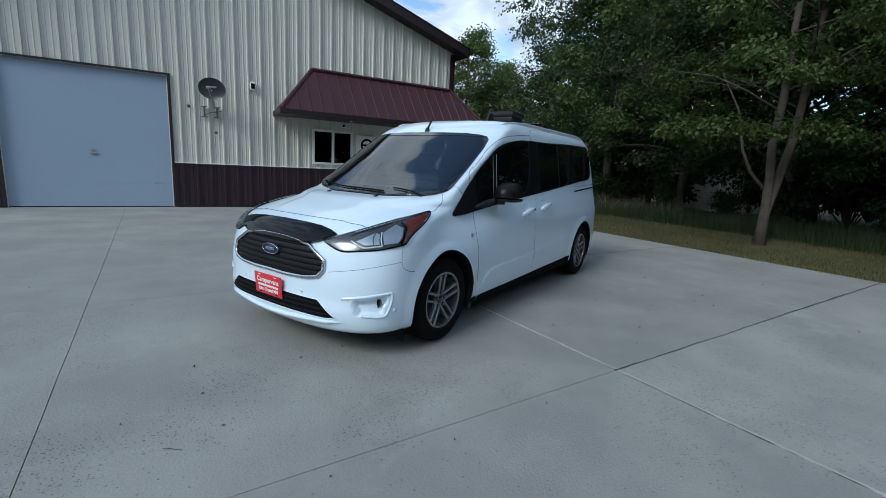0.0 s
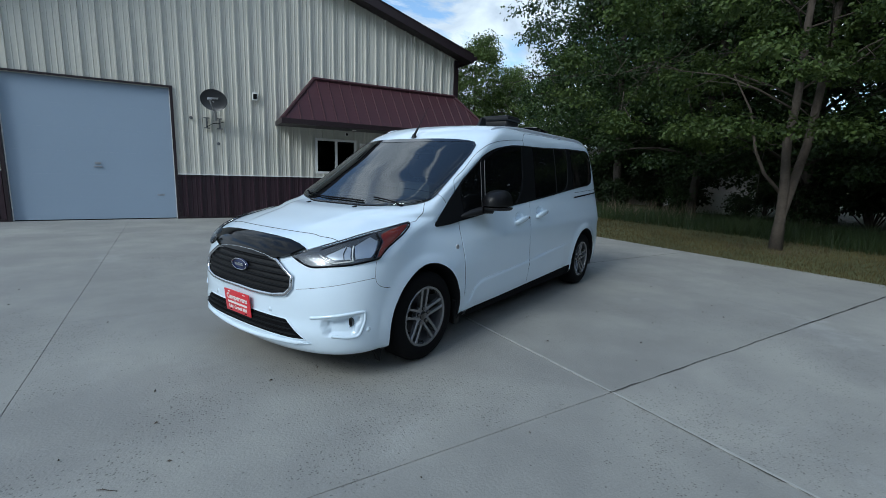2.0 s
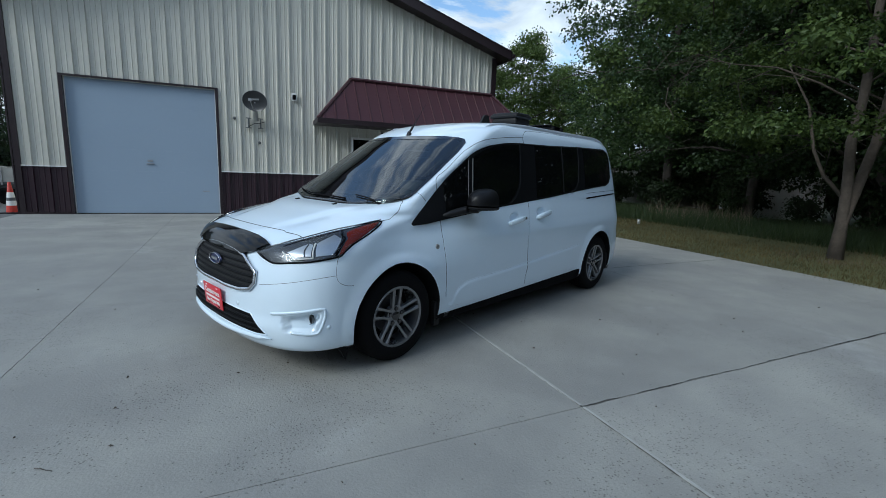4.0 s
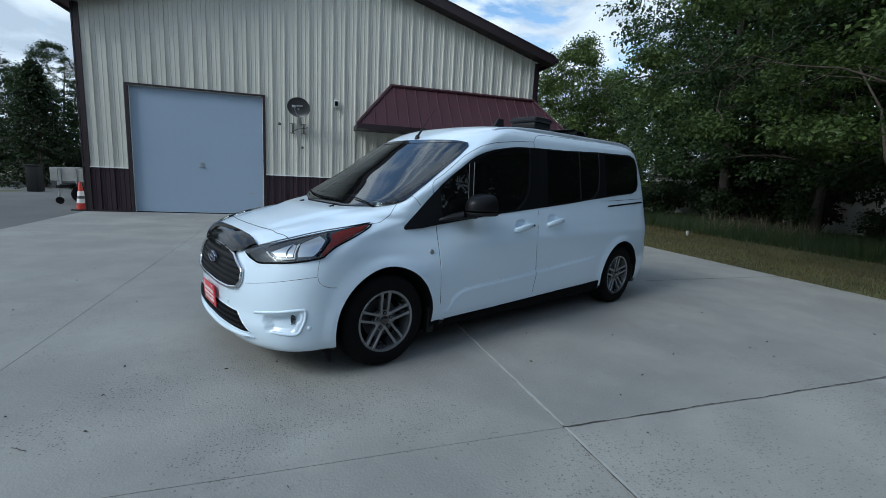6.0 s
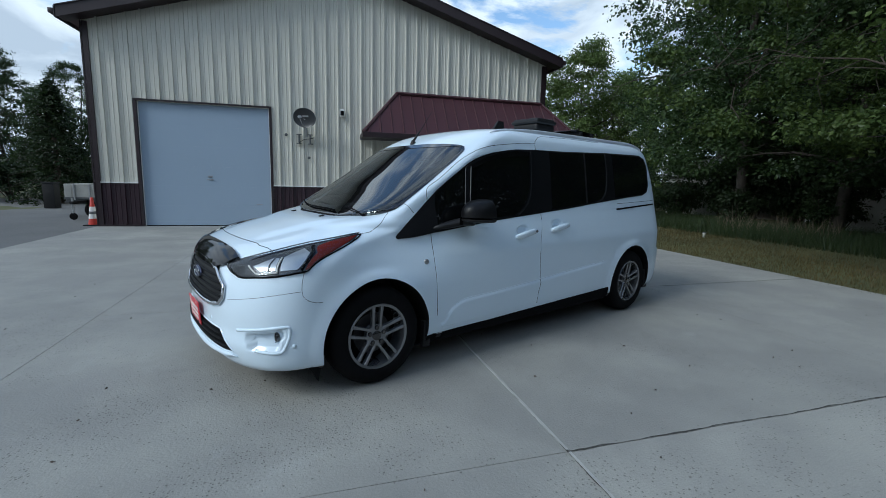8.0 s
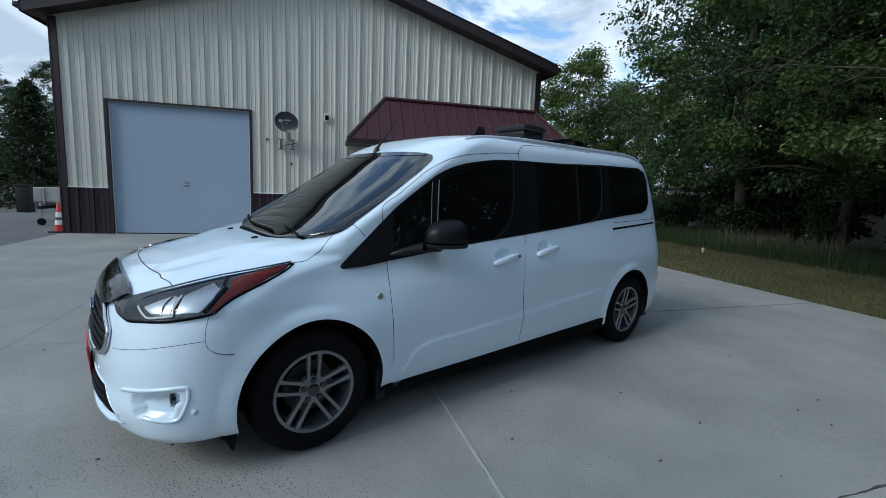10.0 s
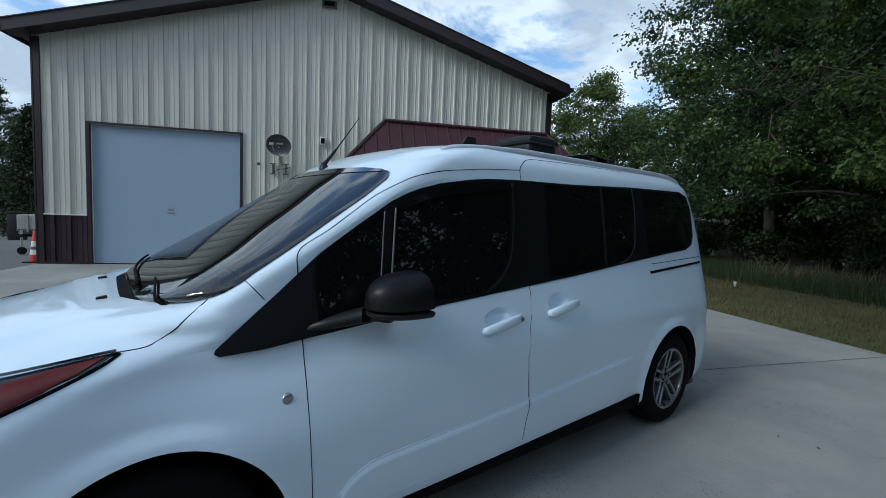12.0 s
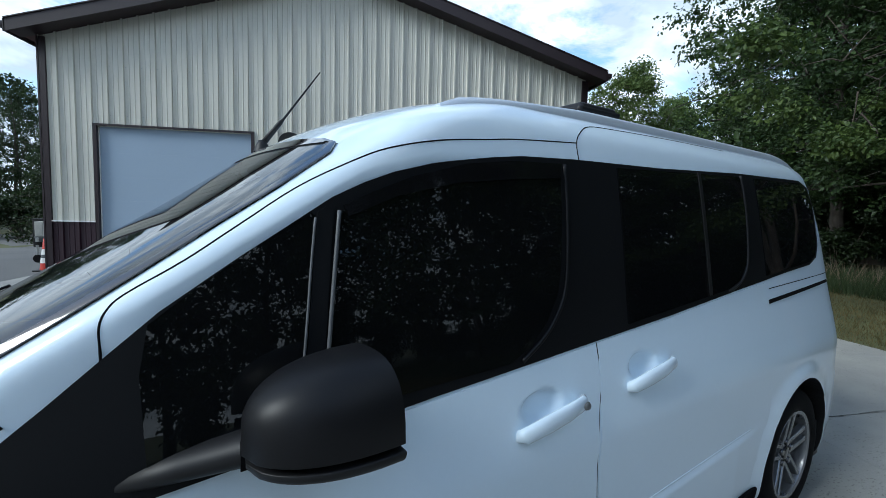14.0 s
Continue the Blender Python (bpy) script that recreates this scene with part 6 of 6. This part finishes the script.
# ---- planting ----
def leaf_mesh(name, puffs, size, mat, rng, per, core=0):
    """Leaves in loose flattened sprays, turned outwards and up, with a few larger ones inside."""
    out = []
    jobs = [(per, size, .30, 1.12)] + ([(core, size * 1.5, .0, .5)] if core else [])
    for count, big, near_r, far_r in jobs:
        c = np.repeat(np.array([p for p, _ in puffs]), count, 0)
        r = np.repeat(np.array([q for _, q in puffs]), count)[:, None]
        n = len(c)
        g = rng.normal(size=(n, 3))
        g /= np.linalg.norm(g, axis=1)[:, None]
        g[:, 2] = np.where(g[:, 2] < -.35, -g[:, 2], g[:, 2])
        wob = 1 + .28 * np.sin(c[:, :1] * 9 + g[:, :1] * 4) * np.cos(g[:, 1:2] * 5 + c[:, 1:2] * 7)
        at = c + g * r * rng.uniform(near_r, far_r, (n, 1)) * wob * np.array([1.05, 1.05, .78])
        nn = g * .6 + np.array([0, 0, .55]) + rng.normal(size=(n, 3)) * .6
        nn /= np.linalg.norm(nn, axis=1)[:, None]
        d = rng.normal(size=(n, 3)) * .8 + np.array([0, 0, -.6]) + g * .7
        d -= (d * nn).sum(1)[:, None] * nn
        d /= np.linalg.norm(d, axis=1)[:, None]
        o = np.cross(nn, d)
        s = big * rng.uniform(.6, 1.25, (n, 1))
        mid = at + d * s * .45
        out.append(np.stack([at, mid + o * s * .34 + nn * s * .07, at + d * s - nn * s * .1, mid - o * s * .34 + nn * s * .07], 1).reshape(-1, 3))
    v = np.concatenate(out)
    me = bpy.data.meshes.new(name)
    me.from_pydata(v.tolist(), [], np.arange(len(v)).reshape(-1, 4).tolist())
    me.materials.append(mat)
    return me


def make_tree(name, label, height, spread, base, leaves, size, mat, seed, stems=1, trunk=.14, bottom=.25):
    """Trunk, limbs and twigs; leaves in rounded clumps along the outer twigs."""
    puff = max(.118 * spread, .48) if stems == 1 else .38
    rng = np.random.default_rng(seed)
    t = thing(name, pose(*base), label, "tree", "trees of the wood" if name == "wood_tree" else "")
    bm = bmesh.new()
    tips = []
    for st in range(stems):
        lean = rng.uniform(-.10, .10, 2) * (.3 if stems > 1 else 1) + (np.array([(-.02, .02), (.18, -.09)][st]) if stems > 1 else 0)
        pts, rad = [], []
        n = 13
        for i in range(n):
            k = i / (n - 1)
            w = rng.normal(size=2) * .05 * k * height * .12
            z = height * .92 * k
            split = min(max(0.0, z - .7), 1.7) + .3 * max(0.0, z - 2.4) if stems > 1 else z
            pts.append((lean[0] * split + w[0], lean[1] * split + w[1], z - .06))
            rad.append(trunk * (1.5 if i == 0 else 1) * (1 - k) ** .8 + .015)
        add_tube(bm, pts, rad, 9)
        limbs = 18
        for j in range(limbs):
            k = bottom + (1 - bottom) * (j + rng.uniform(0, .8)) / limbs
            k = min(k, .96)
            i = min(int(k * (n - 1)), n - 2)
            f = k * (n - 1) - i
            p0 = np.array(pts[i]) * (1 - f) + np.array(pts[i + 1]) * f
            a = j * 2.4 + rng.uniform(-.4, .4)
            reach = spread * (1.0 - .65 * max(0, (k - .35) / .65) ** 1.5) * rng.uniform(.7, 1.1)
            rise = reach * rng.uniform(.25, .7)
            seg = []
            for q in range(6):
                s = q / 5
                seg.append(tuple(p0 + np.array([math.cos(a) * reach * s, math.sin(a) * reach * s, rise * s ** .8 - .25 * reach * s * s]) + rng.normal(size=3) * .07 * s * reach * .4))
            r0 = max(.012, rad[i] * (.45 if stems == 1 else .28))
            add_tube(bm, seg, [r0 * (1 - .85 * q / 5) for q in range(6)], 6)
            for q in range(2 if stems == 1 else 1, 6):
                if q > 2 or stems > 1:
                    tips.append((seg[q], rng.uniform(.8, 1.15) * puff))
                for _ in range(2 if q > 2 else 1):
                    e = np.array(seg[q]) + rng.normal(size=3) * np.array([.30, .30, .20]) * reach * .55
                    add_tube(bm, [seg[q], tuple((np.array(seg[q]) + e) / 2 + rng.normal(size=3) * .05), tuple(e)], [.012, .008, .004], 4)
                    tips.append((tuple(e), rng.uniform(.65, 1.1) * puff))
        tips.append((pts[-1], puff))
    if stems > 1:
        # a low side limb leaning away from the fork
        seg = [(-.03, .05, 1.15), (-.28, .30, 1.55), (-.42, .45, 2.0), (-.52, .60, 2.8), (-.85, .85, 3.5)]
        add_tube(bm, seg, [.040, .034, .028, .022, .010], 8)
        tips += [(q, puff) for q in seg[3:]]
    # the crown fills a lumpy rounded body round the limbs
    foot, top = height * bottom * .9, height
    nodes = np.array([q for q, _ in tips])
    want = max(260, int(7.6 * spread * height))
    clumps = []
    while len(clumps) < want:
        k, a = rng.uniform(0, 1), rng.uniform(0, 2 * math.pi)
        full = spread * max(.12, math.sin(math.pi * (.10 + .90 * k ** .75))) ** .55
        lump = 1 + .34 * noise.noise((math.cos(a) * 1.6 + seed, math.sin(a) * 1.6, k * 4.2))
        rad = full * lump * rng.uniform(0, 1) ** .38
        c = np.array([math.cos(a) * rad, math.sin(a) * rad, foot + (top - foot) * k - .10 * rad])
        if noise.noise(tuple(c * .55 + seed)) < -.14:
            continue
        clumps.append((tuple(c), rng.uniform(.7, 1.25) * puff))
        if len(clumps) % 3 == 0:
            n0 = nodes[np.argmin(((nodes - c) ** 2).sum(1))]
            if np.linalg.norm(n0 - c) > 1.3:
                continue
            add_tube(bm, [tuple(n0), tuple((n0 + c) / 2 + rng.normal(size=3) * .08), tuple(c)], [.014, .009, .004], 4, False)
    bmesh.ops.recalc_face_normals(bm, faces=bm.faces)
    part("trunk", bm, M_BARK_DARK if stems == 1 else M_BARK, t, "grey-brown trunk and limbs", smooth=True)
    per = max(4, leaves // len(clumps))
    cr = new("crown", leaf_mesh("crown", clumps, size, mat, rng, per, per // 14))
    cr.parent = t
    return t


def make_bush(label, r, h, leaves, size, mat, seed):
    rng = np.random.default_rng(seed)
    t = thing("bush", pose(0, 0, -50), label, "bush", "undergrowth bushes")
    bm = bmesh.new()
    ends = []
    for k in range(14):
        a = rng.uniform(0, 6.28)
        e = np.array([math.cos(a) * r * rng.uniform(.2, .8), math.sin(a) * r * rng.uniform(.2, .8), h * rng.uniform(.45, .95)])
        add_tube(bm, [(0, 0, -.05), tuple(e * .5 + rng.normal(size=3) * .08), tuple(e)], [.02, .013, .005], 5)
        ends += [e, e * .7, e * .45]
    part("stem", bm, M_BARK, t)
    c = new("crown", leaf_mesh("crown", [(tuple(e), .42) for e in ends[::2]], size, mat, rng, leaves // len(ends[::2])))
    c.parent = t
    return t


near = make_tree("yard_tree", "two-stemmed young maple on the lawn edge", 9.6, 4.6, (11.12, 4.68, -.02), 98000, .086, M_LEAF_NEAR, 3, 2, .082, .27)
tagged(near, category="tree")
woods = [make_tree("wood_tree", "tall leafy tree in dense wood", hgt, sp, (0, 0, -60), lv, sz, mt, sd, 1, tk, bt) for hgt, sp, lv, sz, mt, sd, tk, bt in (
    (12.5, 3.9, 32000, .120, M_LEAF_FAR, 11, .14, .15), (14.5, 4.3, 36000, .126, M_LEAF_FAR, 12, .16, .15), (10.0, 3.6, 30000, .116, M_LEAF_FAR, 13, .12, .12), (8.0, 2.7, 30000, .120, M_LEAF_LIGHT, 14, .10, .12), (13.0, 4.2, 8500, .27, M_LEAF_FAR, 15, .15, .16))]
rng = np.random.default_rng(5)
WOOD = [(16.6, 13.3, 1, 1.08), (16.4, 9.9, 0, 1.0), (16.6, 6.6, 2, 1.15), (15.9, 3.2, 0, .95), (15.4, -.6, 2, 1.05), (15.8, -4.2, 4, .95)]
WOOD += [(20.4, 16.2, 0, 1.05), (19.4, 16.4, 1, 1.05), (19.0, 13.0, 0, 1.3), (21.0, 11.6, 1, 1.0), (20.6, 7.2, 4, 1.0), (20.2, 2.6, 4, 1.05), (20.8, -2.0, 4, 1.1), (20.2, -6.6, 4, 1.1)]
for i in range(1, 6):
    WOOD.append((27.0 + rng.uniform(-1.5, 1.5), -9 + i * 5.2 + rng.uniform(-1, 1), 4, rng.uniform(1.0, 1.2)))
WOOD += [(17.6, 26.6, 3, 1.28), (20.9, 27.4, 3, 1.12), (22.6, 23.2, 3, 1.05), (24.5, 31.0, 4, .70), (18.5, 34.0, 4, .62), (28.0, 26.0, 4, .75)]
WOOD += [(-9.5, 31, 4, .55), (-16, 30, 4, .62), (-20, 31, 4, .45), (-9.6, 27.5, 0, .42), (-11.5, 29, 1, .48), (-15, 25.5, 0, .44), (-11.0, 26, 2, .52), (-13.5, 27, 0, .55), (-18, 29, 2, .50), (-24, 24, 4, .4), (-17, 21, 3, .55)]
WOOD += [(-6, -22, 4, 1.0), (0, -25, 4, 1.2), (4.5, -23, 4, 1.3), (9, -22, 4, 1.4), (12.6, -20, 4, 1.35), (16.2, -19, 4, 1.2), (27, -16, 4, .45), (20.4, -13.2, 4, .95), (18.0, -15.8, 4, 1.1), (15.2, -15.6, 4, .9), (-12, -24, 4, 1.0), (-15, -9, 4, .95), (-19, -1, 4, 1.0), (-17, -17, 4, 1.1), (-22, 8, 4, 1.0)]
for k, (x, y, i, s) in enumerate(WOOD):
    m = pose(x, y, -.05, 0, 0, float(rng.uniform(0, 360)))
    t = copy_thing(woods[i], m)
    t.matrix_basis = m @ Matrix.Diagonal((s, s, s, 1))
for t in woods:
    for c in list(t.children):
        bpy.data.objects.remove(c)
    bpy.data.objects.remove(t)

bush = make_bush("dense green bush at the wood's edge, leaves darkened as shade", 1.25, 2.2, 3000, .125, M_LEAF_BUSH, 21)
BUSHES = [(16.0 + rng.uniform(-.5, .6), -7 + i * 1.6 + rng.uniform(-.4, .4), rng.uniform(.55, .85)) for i in range(13) if i != 10]
BUSHES += [(18.4 + rng.uniform(-.7, .7), -8 + i * 1.9 + rng.uniform(-.4, .4), rng.uniform(1.0, 1.5)) for i in range(13) if i != 9]
BUSHES += [(15.6, 15.4, .85), (16.8, 16.6, .9), (17.6, 15.0, 1.0), (18.6, 17.8, 1.0), (15.2, 17.4, .85), (17.0, 18.6, .9), (19.6, 19.6, 1.0)]
BUSHES += [(21.5 + rng.uniform(-.5, .5), 8 + i * 1.7, rng.uniform(.85, 1.05)) for i in range(9)]
BUSHES += [(23.5 + rng.uniform(-.6, .6), -4 + i * 2.6, rng.uniform(1.6, 2.1)) for i in range(8)]
BUSHES += [(13.0, 14.6, .75), (13.9, 16.2, .95), (13.2, 18.2, 1.0), (14.6, 19.0, 1.1), (12.4, 20.5, 1.2), (14.6, 22, 1.5), (17.2, 21.0, 1.4), (18.6, 23.5, 1.7), (16.4, 24.5, 1.8)]
BUSHES += [(18.6, -11.4, 1.6), (16.6, -13.0, 1.8), (14.2, -14.4, 1.7), (11.4, -15.8, 1.8), (8.4, -16.6, 1.7), (5.0, -17.2, 1.8)]
BUSHES += [(-8.2, 23.5, 1.0), (-6.4, 24, 1.0), (-11.8, 24.0, 1.1), (-7.0, 26, 1.2), (-10.5, 24.5, 1.3), (-13, 23, 1.2), (-16.5, 24, 1.4), (-20, 25, 1.5)]
for x, y, s in BUSHES:
    m = pose(x, y, -.05, 0, 0, float(rng.uniform(0, 360)))
    t = copy_thing(bush, m)
    t.matrix_basis = m @ Matrix.Diagonal((s, s, s, 1))
for c in list(bush.children):
    bpy.data.objects.remove(c)
bpy.data.objects.remove(bush)


# spruce in the yard's far corner
def make_spruce(x, y, h):
    r = np.random.default_rng(8)
    t = thing("spruce", pose(x, y, -.05), "dark conical spruce at the yard's far side", "tree")
    bm = bmesh.new()
    add_tube(bm, [(0, 0, -.05), (0, 0, h * .5), (0, 0, h)], [.14, .09, .01], 8)
    cs = []
    for k in range(90):
        z = h * (.06 + .93 * k / 90)
        reach = (h - z) * .42 + .08
        for q in range(5):
            a = k * 2.4 + q * 1.257
            e = np.array([math.cos(a) * reach, math.sin(a) * reach, z - reach * .25])
            if q % 2 == 0 and k % 3 == 0:
                add_tube(bm, [(0, 0, z), tuple(e)], [.015, .004], 4)
            u = r.uniform(.15, 1, (16, 1))
            cs.append(np.array([0, 0, z]) + (e - np.array([0, 0, z])) * u + r.normal(size=(16, 3)) * .07)
    part("trunk", bm, M_BARK, t)
    c = new("crown", leaf_mesh("crown", [(p, .10) for p in np.concatenate(cs)[::3]], .13, M_LEAF_BUSH, r, 4))
    c.parent = t


make_spruce(-9.2, 22.4, 5.0)


# grass
def blades(name, label, n, x0, x1, y0, y1, h0, h1, width, mat, seed, clump=0):
    r = np.random.default_rng(seed)
    p = np.stack([r.uniform(x0, x1, n), r.uniform(y0, y1, n), np.full(n, -.05)], 1)
    if clump:
        c = np.stack([r.uniform(x0, x1, clump), r.uniform(y0, y1, clump)], 1)[r.integers(0, clump, n)]
        p[:, :2] = c + r.normal(size=(n, 2)) * .18
    a = r.uniform(0, 6.28, n)
    h = r.uniform(h0, h1, n)
    lean = r.normal(size=(n, 2)) * .35
    side = np.stack([np.cos(a), np.sin(a), np.zeros(n)], 1) * width
    top = p + np.stack([lean[:, 0] * h, lean[:, 1] * h, h], 1)
    v = np.stack([p - side, p + side, top], 1).reshape(-1, 3)
    me = bpy.data.meshes.new(name)
    me.from_pydata(v.tolist(), [], np.arange(3 * n).reshape(-1, 3).tolist())
    me.materials.append(mat)
    return tagged(new(name, me), label, "grass", kind="stuff")


blades("lawn_grass", "short dry mown grass along the drive", 80000, 8.56, 13.2, -6, 16, .04, .085, .006, M_GRASS, 31)
blades("lawn_grass", "short dry mown grass beyond the building", 20000, 8.3, 16, 16, 26, .05, .12, .012, M_GRASS, 32)
blades("tall_grass", "uncut tall grass at the wood's edge", 42000, 12.5, 16.5, -8, 18, .15, .50, .008, M_TALL, 33)
blades("seed_grass", "tall grass with pale seed heads", 260, 13.6, 15.2, 8.4, 12.0, .45, .8, .010, M_SEED, 34, 30)


blades("dry_mulch", "pale dry clippings round the tree's foot", 2600, 10.4, 12.4, 4.0, 5.4, .02, .05, .014, M_SEED, 35, 60)


# slabs and steel sheets last
for i in range(len(SLAB_X) - 1):
    for j in range(len(SLAB_Y) - 1):
        slab(SLAB_X[i], SLAB_X[i + 1], SLAB_Y[j], SLAB_Y[j + 1])
x = WEST
while x < EAST - .01:
    x1 = min(x + 3 * RIB, EAST)
    sheet(x, x1, BAND_Z, 99, M_SIDING, "siding_sheet", (GAR, WIN))
    sheet(x, x1, .03, BAND_Z, M_MAROON, "wainscot_sheet", (GAR,))
    x = x1
for z in (1.55, 2.4, 3.3, 4.3):
    screws(z, GAR[0] if z > 3.1 else GAR[1], EAST - .2, M_STEEL)
